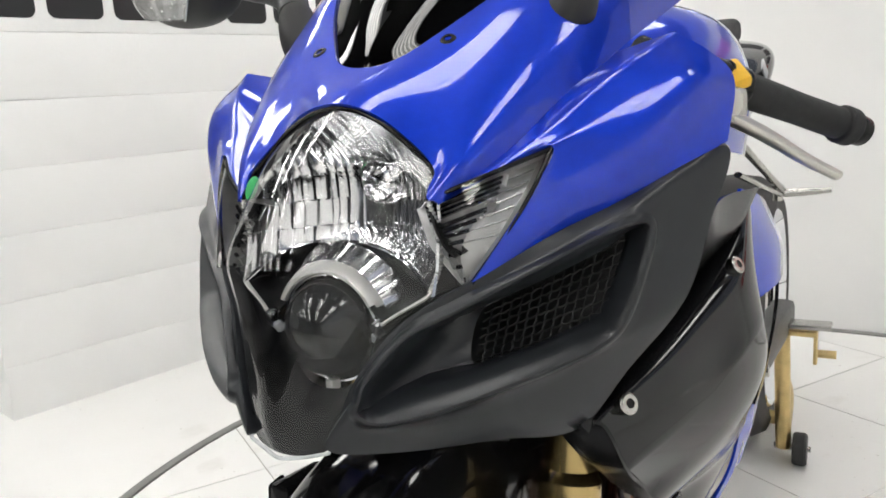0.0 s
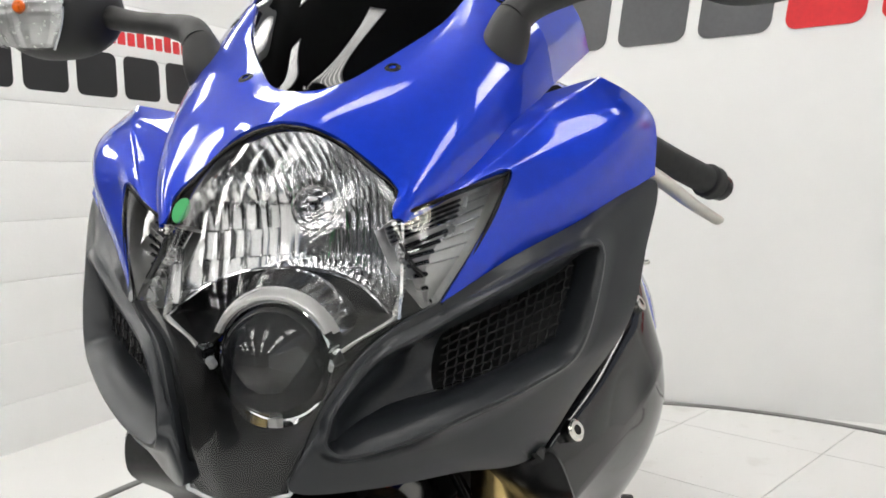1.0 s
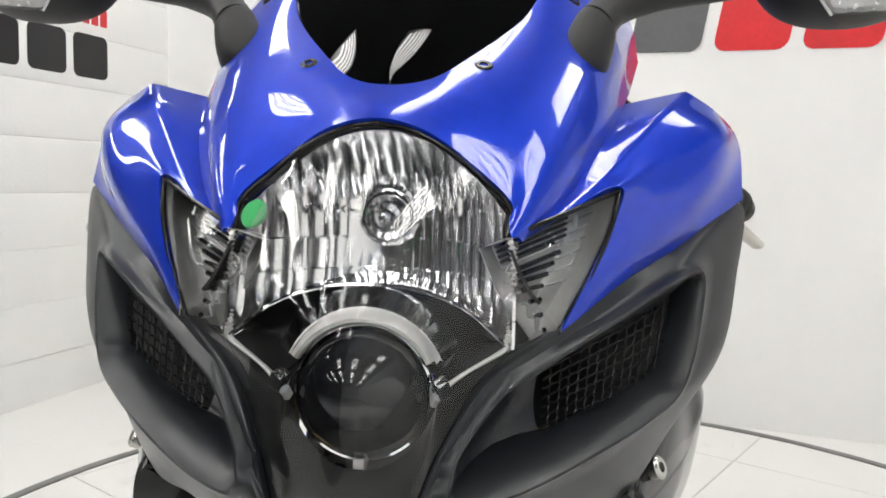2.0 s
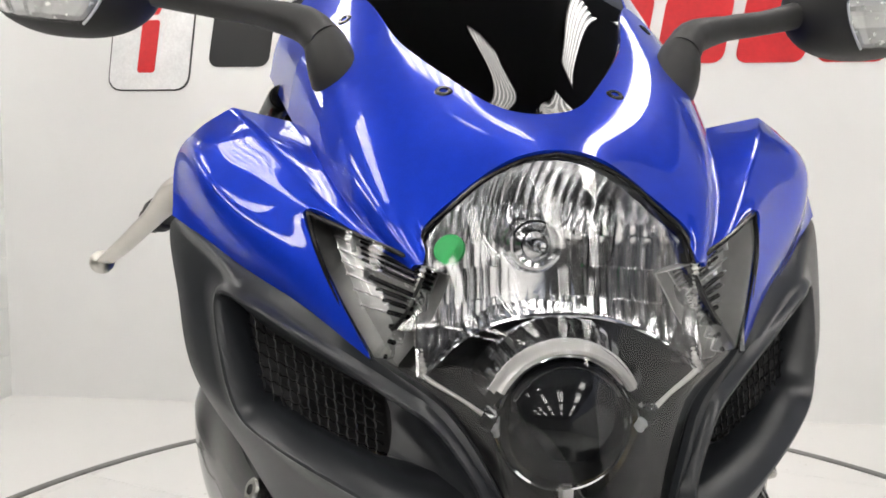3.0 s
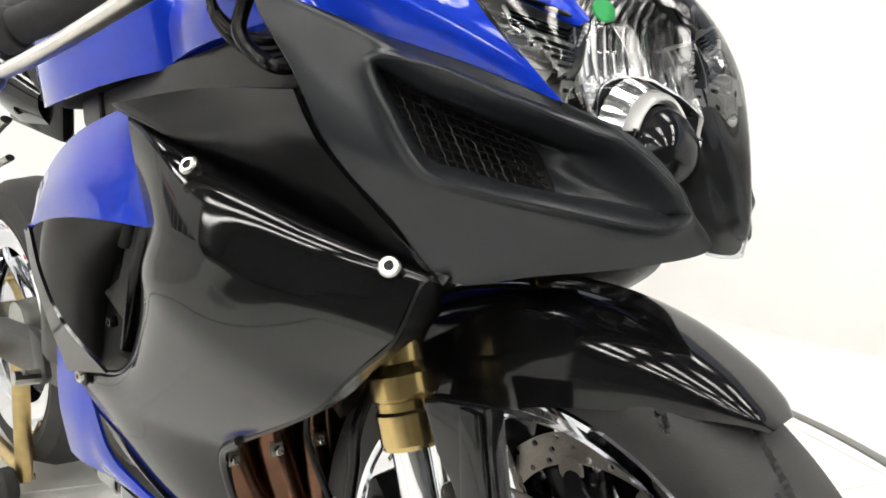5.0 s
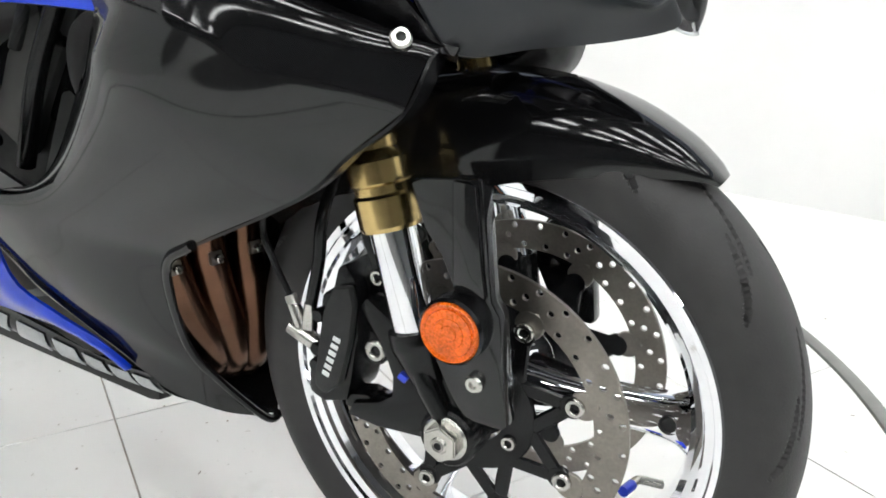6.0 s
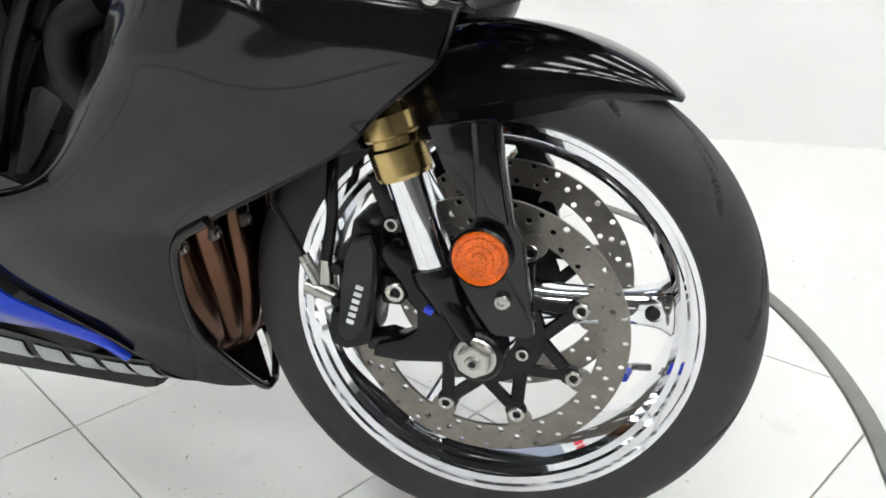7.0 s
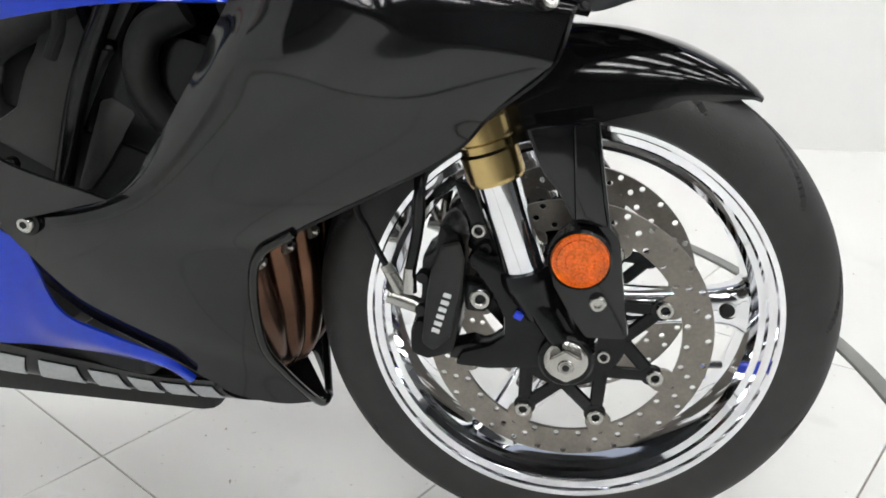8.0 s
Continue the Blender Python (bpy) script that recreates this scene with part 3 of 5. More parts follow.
# dark housing: a strip that runs inwards from the lens's edge, and a back
def housing_bm():
    g = lens_grid()
    e = np.vstack([g[:, 0, :], g[-1, 1:14, :]])
    e = np.vstack([g[0, 13:0:-1, :], e])
    back = e * np.array([1, .9, 1]) + np.array([-.085, 0, -.004])
    return grid_bm(np.array([e + np.array([-.002, 0, 0]), e * .5 + back * .5, back]), 0.002)


part("lamp_housing", housing_bm(), DARK, lens)
part("lamp_back", block((.006, .20, .20), (-.045, 0, .79), (0, 0, 0), .002), DARK, lens)


# side position lamps in the wings
WING_A, WING_B = spline(WING_I, 84), spline(WING_O, 84)
WING_N = np.array([.72, .62, .31]) / np.linalg.norm([.72, .62, .31])


def wing_at(u, v, deep):
    """A place in the wing: u down from its upper edge, v outwards, and a depth behind the lens."""
    k = int(np.clip(u, 0, 1) * 83)
    return WING_A[k] * (1 - v) + WING_B[k] * v - WING_N * deep


def wing_sheet(u0, u1, v0, v1, deep0, deep1, nu=8, nv=8):
    g = np.array([[wing_at(u0 + (u1 - u0) * i / (nu - 1), v0 + (v1 - v0) * j / (nv - 1), deep0 + (deep1 - deep0) * i / (nu - 1)) for i in range(nu)] for j in range(nv)])
    return grid_bm(g, .0010)


def wing_wall():
    """The side wall of the wing, from the lens's edge inwards."""
    edge = [(0, v / 12) for v in range(13)] + [(u / 30, 1) for u in range(1, 31)]
    return grid_bm(np.array([[wing_at(u, v, d) for u, v in edge] for d in (.001, .010, .024)]), .0008)


def wing_stair(k):
    """One bright step of the side lamp's staircase: a tread and its riser."""
    u = .30 + .095 * k
    v = .58 - .055 * k
    b = wing_sheet(u, u + .070, .03, v, .0075, .0135, 4, 6)
    return join(b, wing_sheet(u + .070, u + .095, .03, v - .05, .0135, .0075, 3, 6))


# the wall and back take a pale colour in place of reflection on the lens
both_sides("wing_wall", wing_wall, WING, lens)
both_sides("wing_backing", lambda: wing_sheet(0, 1, -.03, 1, .022, .022, 40, 14), WING, lens, "grey back of the side lamp, paled for the lens's sheen")
both_sides("wing_reflector", lambda: wing_sheet(.04, .28, .02, .66, .0165, .0150, 10, 10), STEP, lens, "frosted silver side reflector", 20)
for k in range(7):
    both_sides("wing_step", lambda: wing_stair(k), STEP, lens, "bright stepped facet", 20)
    u, v = .383 + .095 * k, .54 - .055 * k
    # black bars in front of the steps stand in for the shade between them
    both_sides("step_gap", lambda: tube([wing_at(u, .06, .0072), wing_at(u, .06 + .5 * v, .0072), wing_at(u, v, .0072)], .0016, 8, 7), SATIN, lens, "black bar standing in for shade between the facets")
for k in range(4):
    u = .05 + .062 * k
    both_sides("wing_rib", lambda: tube([wing_at(u, v, .0140) for v in (.02, .35, .66)], .0011, 6), SATIN, lens)
for k in range(6):
    u = .12 + .11 * k
    both_sides("wing_rib", lambda: tube([wing_at(u, v, .0185) for v in (.60 - .05 * k, .78, .96)], .0007, 6), STEP, lens)
both_sides("lamp_window", lambda: tube([wing_at(u, .68, .008) for u in (.07, .11, .15, .19)], .0016, 8), WHITE, lens)
both_sides("bulb_frame", lambda: tube([wing_at(u, v, .0125) for u, v in ((.10, .10), (.10, .42), (.27, .44), (.27, .12), (.10, .10))], .0010, 6, 5), FRAME, lens)
for s in (1, -1):
    bm = lathe([(0, .010), (.005, .0085), (.0068, .003), (.0085, -.002), (.0095, -.008)], 18, "x", (.040, s * .1085, .8125))
    part("side_bulb", bm, CHROME, lens)


def gasket_bm():
    """The black rubber line between the lens and the painted cowl."""
    b = tube([(.0625, 0, .8885), (.0622, .022, .8842), (.0618, .045, .8725), (.0622, .064, .857), (.0640, .0825, .8405), (.0770, .0830, .8240)], .0017, 8, 61)
    tube([(.0775, .0825, .8230), (.0560, .1150, .8360), (.0225, .1525, .8512)], .0017, 8, 30, b)
    return tube([(.0225, .1525, .8512), (.0385, .1460, .8282), (.0565, .1330, .8000), (.0780, .1130, .7665)], .0017, 8, 30, b)


both_sides("lens_gasket", gasket_bm, SATIN, lens, "thin black rubber gasket round the lens")

# green dot sticker on the lens by the right notch
b = bmesh.new()
lathe([(0, .0012), (.0088, .0010), (.0095, 0)], 28, "z", bm=b)
b.transform(Matrix.Translation((.0818, -.0690, .8320)) @ Vector((.84, -.36, .40)).to_track_quat("Z", "Y").to_matrix().to_4x4())
tagged(part("sticker", b, GREEN), "small round green sticker on the headlight", "sticker")

# --- blue cowl
HOOD = [
    [(.062, 0, .889), (.048, 0, .898), (.033, 0, .906), (.016, 0, .914)],
    [(.061, .028, .883), (.044, .028, .897), (.026, .028, .909), (.010, .027, .919)],
    [(.058, .056, .865), (.035, .056, .893), (.008, .056, .917), (-.016, .050, .937)],
    [(.064, .083, .841), (.034, .088, .880), (-.020, .095, .934), (-.071, .086, .974)],
    [(.077, .083, .824), (.039, .105, .866), (-.039, .127, .930), (-.139, .115, 1.022)]]
SIDE = [
    [(.077, .083, .824), (.039, .105, .866), (-.039, .127, .930), (-.139, .115, 1.022), (-.229, .135, 1.075)],
    [(.076, .087, .822), (.037, .113, .857), (-.039, .141, .914), (-.129, .158, .975), (-.229, .182, 1.010)],
    [(.074, .089, .820), (.031, .119, .846), (-.029, .147, .886), (-.109, .170, .925), (-.234, .194, .970)]]
half = HOOD + [r[:4] for r in SIDE[1:]]
cowl_rows = [mirrored(r) for r in half[:0:-1]] + half
cowl_g = fair(skin(front(cowl_rows), 34, 101), 6000)


def seat_on(g, p):
    """The place and outward direction on a grid of points next to p."""
    nrm = np.cross(np.gradient(g, axis=1), np.gradient(g, axis=0))
    k = np.unravel_index(((g - np.array(p)) ** 2).sum(2).argmin(), g.shape[:2])
    n = nrm[k] / np.linalg.norm(nrm[k])
    n = n if n[2] > 0 else -n
    return tuple(g[k] + n * .001), tuple(n)


part("cowl_top", grid_bm(cowl_g, 0.003), BLUE, bike, "glossy metallic blue nose cowl", 50)
both_sides("cowl_side", lambda: grid_bm(skin(front([r[3:] for r in SIDE]), 12, 16), 0.003), BLUE, bike, sharp=60)
RIDGE = [(.050, .118, .836), (.003, .155, .869), (-.039, .186, .902), (-.084, .212, .924)]
BROW = [(.052, .134, .806), (.003, .188, .840), (-.040, .231, .870), (-.089, .252, .888)]
SHOULDER = [
    [(.074, .089, .819), (.031, .119, .846), (-.029, .147, .886), (-.094, .166, .914)],
    RIDGE,
    [(.022, .153, .851), (-.018, .192, .873), (-.050, .221, .896), (-.087, .235, .909)],
    BROW,
    [(.078, .113, .768), (.036, .151, .793), (-.006, .192, .813), (-.067, .252, .845)]]
both_sides("cowl_shoulder", lambda: grid_bm(creased(front(SHOULDER), 1, 40, 40, 2500), 0.003), BLUE, bike, sharp=60)

# --- smoked windscreen
W_E = [(.017, 0.003, .915), (.010, .027, .920), (-.016, .050, .938), (-.071, .086, .975), (-.139, .116, 1.023), (-.229, .135, 1.076)]
W_M = [(.017, .0015, .916), (.004, .013, .932), (-.030, .028, .965), (-.090, .048, 1.016), (-.165, .066, 1.068), (-.255, .080, 1.110)]
W_C = [(.017, 0, .917), (.002, 0, .936), (-.036, 0, .973), (-.096, 0, 1.030), (-.172, 0, 1.084), (-.260, 0, 1.122)]
screen = part("windscreen", grid_bm(skin(front([W_E, W_M, W_C, mirrored(W_M), mirrored(W_E)]), 36, 41), 0.003), SMOKE, bike, "dark smoked plastic windscreen", 70)
screen.visible_shadow = False
for x, y, z in ((-.012, .06, .929), (-.125, .128, 1.001)):
    for s in (1, -1):
        at, out = seat_on(cowl_g, (x, s * y, z))
        part("screen_bolt", bolt_bm(at, out, .0066, .003), SATIN, bike, "small black screen bolt")
bm = bmesh.new()
lathe([(0.0, .0), (.10, .0), (.12, -.02)], 24, "z", (-.22, 0, .93), bm)
for v in bm.verts:
    v.co.y *= .9
part("instrument_cover", bm, DARK, bike)

# --- grey ram-air ducts with wire grilles
OUT = [(.150, .036, .664), (.143, .042, .687), (.133, .053, .714), (.110, .075, .745), (.080, .112, .768), (.038, .151, .792), (-.004, .192, .812), (-.067, .253, .844),
       (-.042, .246, .790), (-.022, .233, .739), (-.002, .198, .690), (.017, .163, .644), (.060, .118, .647), (.112, .072, .653)]
RIM = [(.143, .056, .690), (.140, .057, .700), (.134, .061, .713), (.114, .081, .738), (.091, .106, .751), (.054, .153, .775), (.025, .189, .793), (-.003, .213, .796),
       (.012, .208, .756), (.029, .196, .724), (.055, .171, .710), (.089, .134, .698), (.116, .098, .687), (.134, .067, .682)]
RECESS = [(.066, .104, .706), (.064, .102, .712), (.058, .101, .722), (.052, .103, .734), (.044, .110, .745), (.028, .132, .762), (.012, .160, .776), (-.007, .194, .786),
          (.006, .190, .757), (.018, .180, .728), (.032, .162, .715), (.046, .140, .708), (.058, .120, .705), (.064, .108, .705)]


def duct_bm():
    """Panel, rounded lip and hollow, swept round the duct's mouth."""
    n = 200
    o, r, c = (loop_spline(k, n) for k in (OUT, RIM, RECESS))
    out = np.array([.68, .72, .1])
    out = out / np.linalg.norm(out)
    tang = np.roll(r, -3, 0) - np.roll(r, 3, 0)
    tang /= np.linalg.norm(tang, axis=1, keepdims=True)
    d = o - r
    w = np.linalg.norm(d, axis=1, keepdims=True)
    d = d - tang * (d * tang).sum(1, keepdims=True)
    d /= np.linalg.norm(d, axis=1, keepdims=True)
    for _ in range(6):
        d = (np.roll(d, 1, 0) + d + np.roll(d, -1, 0)) / 3
    d /= np.linalg.norm(d, axis=1, keepdims=True)
    m = np.cross(tang, d)
    m *= np.sign((m * out).sum(1, keepdims=True))
    m = m + .8 * out
    for _ in range(6):
        m = (np.roll(m, 1, 0) + m + np.roll(m, -1, 0)) / 3
    m /= np.linalg.norm(m, axis=1, keepdims=True)
    foot = r + d * np.minimum(.0065, .5 * w) - m * .0014
    q = r - d * .0065 - m * .020
    rows = [o - .014 * m, o - .002 * m, o * .97 + foot * .03 + m * w * .01, o * .75 + foot * .25 + m * w * .025, o * .5 + foot * .5 + m * w * .02, o * .2 + foot * .8 + m * w * .01, foot,
            r + d * .0042 - m * .0002, r + d * .0022 + m * .0014, r + m * .0018, r - d * .0018 + m * .0008, r - d * .0031 - m * .0024, r - d * .0046 - m * .0085, q,
            q * .8 + c * .2 - m * .006, q * .5 + c * .5 - m * .009, q * .22 + c * .78 - m * .006, c]
    return grid_bm(np.array(rows)[::-1], wrap=True)


ducts = both_sides("air_duct", duct_bm, GREY, bike, "matte dark grey ram-air duct panel", 40)


def grille_bm():
    """Woven wires across the rear part of the recess."""
    b = bmesh.new()
    tr, ft, br, fb = (np.array(p) for p in ((-.007, .193, .786), (.044, .109, .746), (.018, .182, .724), (.065, .107, .704)))

    def at(u, v):
        return (tr * (1 - u) + ft * u) * (1 - v) + (br * (1 - u) + fb * u) * v

    for j in range(8):
        wave = [at(i / 26 * 1.04 - .02, (j + .5 + .08 * (-1) ** (i + j)) / 8) for i in range(27)]
        tube(wave, .00070, 5, 53, b)
    for i in range(13):
        wave = [at((i + .5 + .08 * (-1) ** (i + j)) / 13, j / 16 * 1.04 - .02) for j in range(17)]
        tube(wave, .00070, 5, 33, b)
    return b


for d, s in zip(ducts, (1, -1)):
    gb = grille_bm()
    part("grille", gb if s > 0 else flip_y(gb), SATIN, d, "black wire mesh grille")
    # a shallow near-black funnel stands in for the shade of the deep duct
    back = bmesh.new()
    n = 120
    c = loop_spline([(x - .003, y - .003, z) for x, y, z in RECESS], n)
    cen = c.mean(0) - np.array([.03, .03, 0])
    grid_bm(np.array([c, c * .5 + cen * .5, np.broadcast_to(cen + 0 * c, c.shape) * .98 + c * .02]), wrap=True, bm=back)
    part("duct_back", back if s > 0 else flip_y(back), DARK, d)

# --- black side fairing
UPPER = [
    [(-.046, .239, .780), (-.040, .234, .760), (-.032, .225, .739), (-.010, .192, .690), (.015, .160, .644)],
    [(-.180, .226, .786), (-.140, .224, .759), (-.092, .212, .730), (-.030, .190, .688), (.020, .164, .645)],
    [(-.320, .240, .778), (-.240, .233, .752), (-.184, .208, .722), (-.071, .174, .671), (.022, .169, .647)],
    [(-.318, .232, .772), (-.238, .224, .745), (-.182, .199, .715), (-.071, .166, .665), (.020, .161, .642)]]
both_sides("fairing_upper", lambda: grid_bm(creased(UPPER, 2, 30, 26)[::-1], 0.004), SATIN, bike, "satin black fairing panel", 60)
CREASE = [(-.010, .192, .604), (-.070, .220, .622), (-.123, .240, .642), (-.155, .256, .662), (-.205, .263, .674), (-.257, .248, .671)]
FLANK = [
    [(.019, .160, .643), (-.072, .165, .665), (-.150, .185, .697), (-.215, .211, .732), (-.268, .229, .755), (-.316, .230, .772)],
    [(.008, .178, .648), (-.060, .2055, .675), (-.120, .2220, .696), (-.180, .2390, .719), (-.232, .246, .736), (-.296, .240, .752)],
    CREASE,
    [(-.062, .190, .565), (-.124, .234, .587), (-.177, .2555, .608), (-.208, .2645, .625), (-.248, .262, .638), (-.286, .237, .638)],
    [(-.110, .194, .525), (-.180, .230, .549), (-.232, .248, .571), (-.262, .251, .585), (-.290, .244, .597), (-.310, .231, .607)],
    [(-.262, .168, .450), (-.310, .200, .466), (-.350, .218, .482), (-.372, .222, .490), (-.395, .220, .498), (-.414, .210, .505)],
    [(-.312, .158, .412), (-.362, .188, .424), (-.430, .208, .443), (-.475, .212, .453), (-.515, .212, .462), (-.548, .210, .470)],
    [(-.337, .118, .305), (-.368, .146, .325), (-.415, .165, .346), (-.455, .173, .359), (-.490, .177, .367), (-.515, .178, .373)],
    [(-.333, .078, .240), (-.358, .106, .262), (-.393, .130, .284), (-.424, .143, .298), (-.448, .150, .308), (-.464, .152, .314)],
    [(-.318, .020, .164), (-.344, .060, .184), (-.374, .090, .208), (-.392, .106, .226), (-.402, .116, .242), (-.410, .120, .252)]]
both_sides("fairing_flank", lambda: grid_bm(creased(FLANK, 2, 46, 100, 1500)[::-1], 0.004), BLACK, bike, "glossy black lower side fairing", 40)
EDGE = [r[0] for r in FLANK[:6] if r is not CREASE] + [CREASE[0]]
EDGE.sort(key=lambda p: -p[0])
both_sides("fairing_inner", lambda: grid_bm(skin([EDGE, [(x - .004, y - .035, z + .004) for x, y, z in EDGE], [(x - .02, y - .075, z + .03) for x, y, z in EDGE]], 30, 8), .003), SATIN, bike, "black inner fairing panel")
LIP = [r[0] for r in FLANK[5:]]
part("opening_lip", tube(LIP + [(-.312, 0, .160)] + mirrored(LIP[::-1]), .0055, 12, 80), BLACK, bike, "black rounded lip of the exhaust opening")
BLUE_REAR = [
    [(-.312, .228, .778), (-.430, .236, .750), (-.530, .236, .700), (-.600, .230, .640)],
    [(-.278, .236, .722), (-.385, .256, .710), (-.490, .252, .680), (-.590, .234, .640)],
    [(-.250, .240, .668), (-.335, .262, .674), (-.450, .256, .666), (-.580, .236, .645)]]
both_sides("fairing_blue_top", lambda: grid_bm(skin(BLUE_REAR, 24, 12)[::-1], 0.004), BLUE, bike, "glossy blue side panel", 60)
VENT_REAR = [
    [(-.600, .232, .640), (-.580, .234, .590), (-.555, .230, .535), (-.530, .222, .480)],
    [(-.572, .236, .645), (-.545, .238, .595), (-.505, .234, .545), (-.410, .228, .504)]]
both_sides("vent_edge", lambda: grid_bm(skin(VENT_REAR, 20, 8), 0.004), BLACK, bike, "", 60)
LOW_T = [(-.590, .211, .495), (-.551, .207, .469), (-.531, .200, .444), (-.522, .187, .371), (-.481, .172, .335), (-.439, .152, .301), (-.419, .132, .262)]
LOW_B = [(-.640, .188, .338), (-.607, .186, .332), (-.580, .178, .327), (-.552, .172, .322), (-.497, .157, .306), (-.441, .142, .281), (-.419, .130, .258)]
BLUE_LOW = [LOW_T, [tuple((np.array(p) + np.array(q)) / 2 + np.array((0, .006, 0))) for p, q in zip(LOW_T, LOW_B)], LOW_B]
both_sides("fairing_blue_low", lambda: grid_bm(skin(BLUE_LOW, 24, 14)[::-1], 0.004), BLUE, bike, "glossy blue lower side panel", 60)
BELLY = [
    [(-.405, .118, .248), (-.470, .126, .256), (-.547, .140, .281), (-.650, .150, .309), (-.760, .150, .330)],
    [(-.385, .092, .208), (-.450, .107, .222), (-.534, .122, .238), (-.672, .132, .262), (-.770, .135, .280)],
    [(-.314, 0, .158), (-.400, 0, .175), (-.534, 0, .190), (-.670, 0, .210), (-.770, 0, .230)]]
both_sides("belly_pan", lambda: grid_bm(skin(BELLY, 24, 14)[::-1], 0.004), BLACK, bike, "black belly fairing with silver shapes", 60)
for s in (1, -1):
    for k in range(6):
        bm = patch_on(skin(BELLY, 121, 61), (.04 + .125 * k, .135 + .125 * k), (.14, .40), .0012)
        part("decal_shape", bm if s > 0 else flip_y(bm), SILVER, bike, "plain silver decal shape")
for s in (1, -1):
    for at, out in (((-.1915, .2410, .7245), (.25, .80, .50)), ((-.0115, .1915, .6565), (.5, .75, .40)), ((-.5095, .2200, .4765), (0, 1, 0))):
        part("fairing_bolt", bolt_bm((at[0], s * at[1], at[2]), (out[0], s * out[1], out[2]), .0084, .004), ALLOY, bike, "bright fairing bolt, its socket shaded by a black disc")
        o = Vector((out[0], s * out[1], out[2])).normalized()
        # a black disc paints the shade inside the socket
        pin = bolt_bm(tuple(Vector((at[0], s * at[1], at[2])) + o * .0020), tuple(o), .0038, .0006, False)
        part("bolt_socket", pin, DARK, bike)

    # black disc behind the lower bolt, wider than its head
    part("bolt_recess", bolt_bm((-.5095, s * .2172, .4765), (0, s, 0), .0128, .0022, False), SATIN, bike)

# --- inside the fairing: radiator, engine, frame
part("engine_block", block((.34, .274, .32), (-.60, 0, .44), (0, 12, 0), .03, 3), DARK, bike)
part("engine_head", block((.24, .286, .14), (-.44, 0, .60), (0, 20, 0), .02, 3), SATIN, bike)
for s in (1, -1):
    bm = lathe([(0, .03), (.06, .028), (.072, .018), (.075, 0)], 32, "y", (-.56, 0, .40))
    for v in bm.verts:
        v.co.y += .13
    part("engine_cover", bm if s > 0 else flip_y(bm), FRAME, bike)
    part("frame_spar", tube([(-.16, s * .07, .775), (-.30, s * .120, .752), (-.45, s * .130, .715), (-.60, s * .160, .64), (-.70, s * .15, .46)], [.045, .05, .055, .05, .045], 16), FRAME, bike,
         "grey alloy frame spar")
    part("engine_plate", slab([(-0.494, 0.654), (-0.486, 0.689), (-0.379, 0.688), (-0.42, 0.635), (-0.436, 0.617), (-0.456, 0.588), (-0.476, 0.558), (-0.51, 0.505), (-0.571, 0.541), (-0.594, 0.552), (-0.564, 0.566), (-0.543, 0.577), (-0.522, 0.615), (-0.509, 0.63)], s * .138, s * .154, .006), FRAME, bike, "dark grey cast frame plate")
    part("engine_plate", slab([(-0.455, 0.581), (-0.441, 0.583), (-0.417, 0.566), (-0.436, 0.543), (-0.464, 0.509), (-0.485, 0.488), (-0.505, 0.485)], s * .128, s * .144, .005), FRAME, bike)
    part("frame_strut", tube([(-.40, s * .165, .69), (-.455, s * .168, .60), (-.50, s * .166, .50)], .010, 12), SATIN, bike)
for s in (1, -1):
    cover = lathe([(0, .020), (.035, .019), (.046, .014), (.050, 0), (.050, -.03)], 40, "y", (-.655, 0, .575))
    for v in cover.verts:
        v.co.y += .160
    part("clutch_cover", cover if s > 0 else flip_y(cover), LEVER, bike, "pale cast engine cover")
    part("frame_weld", tube([(-0.445, s * .156, 0.672), (-0.440, s * .156, 0.652), (-0.432, s * .156, 0.636), (-0.419, s * .156, 0.632)], [.006, .008, .007, .005], 10), SATIN, bike)
    part("wiring_loom", tube([(-.470, s * .150, .700), (-.462, s * .170, .655), (-.478, s * .172, .625)], .0065, 10), GRIP, bike, "braided black wiring loom")
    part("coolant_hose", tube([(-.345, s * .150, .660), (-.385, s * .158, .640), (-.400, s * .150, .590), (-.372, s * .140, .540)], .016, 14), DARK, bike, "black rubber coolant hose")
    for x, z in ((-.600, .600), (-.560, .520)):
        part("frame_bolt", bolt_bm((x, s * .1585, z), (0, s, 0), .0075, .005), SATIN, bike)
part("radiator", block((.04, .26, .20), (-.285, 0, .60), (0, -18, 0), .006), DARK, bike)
for s in (1, -1):
    for ya, yb, dx in ((.146, .050, -.026), (.100, .034, -.012), (.050, .018, .0)):
        ys = [ya, ya * .98, ya * .72 + yb * .28, ya * .35 + yb * .65, yb, yb * .7]
        path = [(x + dx, s * y, z) for (x, z), y in zip(((-.300, .50), (-.305, .43), (-.308, .36), (-.316, .30), (-.345, .24), (-.44, .21)), ys)]
        pipe = part("exhaust_header", tube(path, .0205, 22), COPPER, bike, "heat-tinted steel exhaust pipe")
        at = np.array(path[1]) + np.array((.019, s * .004, -.02))
        part("pipe_clip", block((.006, .015, .015), tuple(at), (0, -8, 14 * s), .002), STEEL, pipe, "square steel clip with a bolt")
        part("clip_bolt", bolt_bm(tuple(at + np.array((.005, 0, 0))), (1, 0, 0), .005, .003), ALLOY, pipe)
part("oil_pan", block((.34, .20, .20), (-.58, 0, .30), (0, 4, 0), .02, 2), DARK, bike)


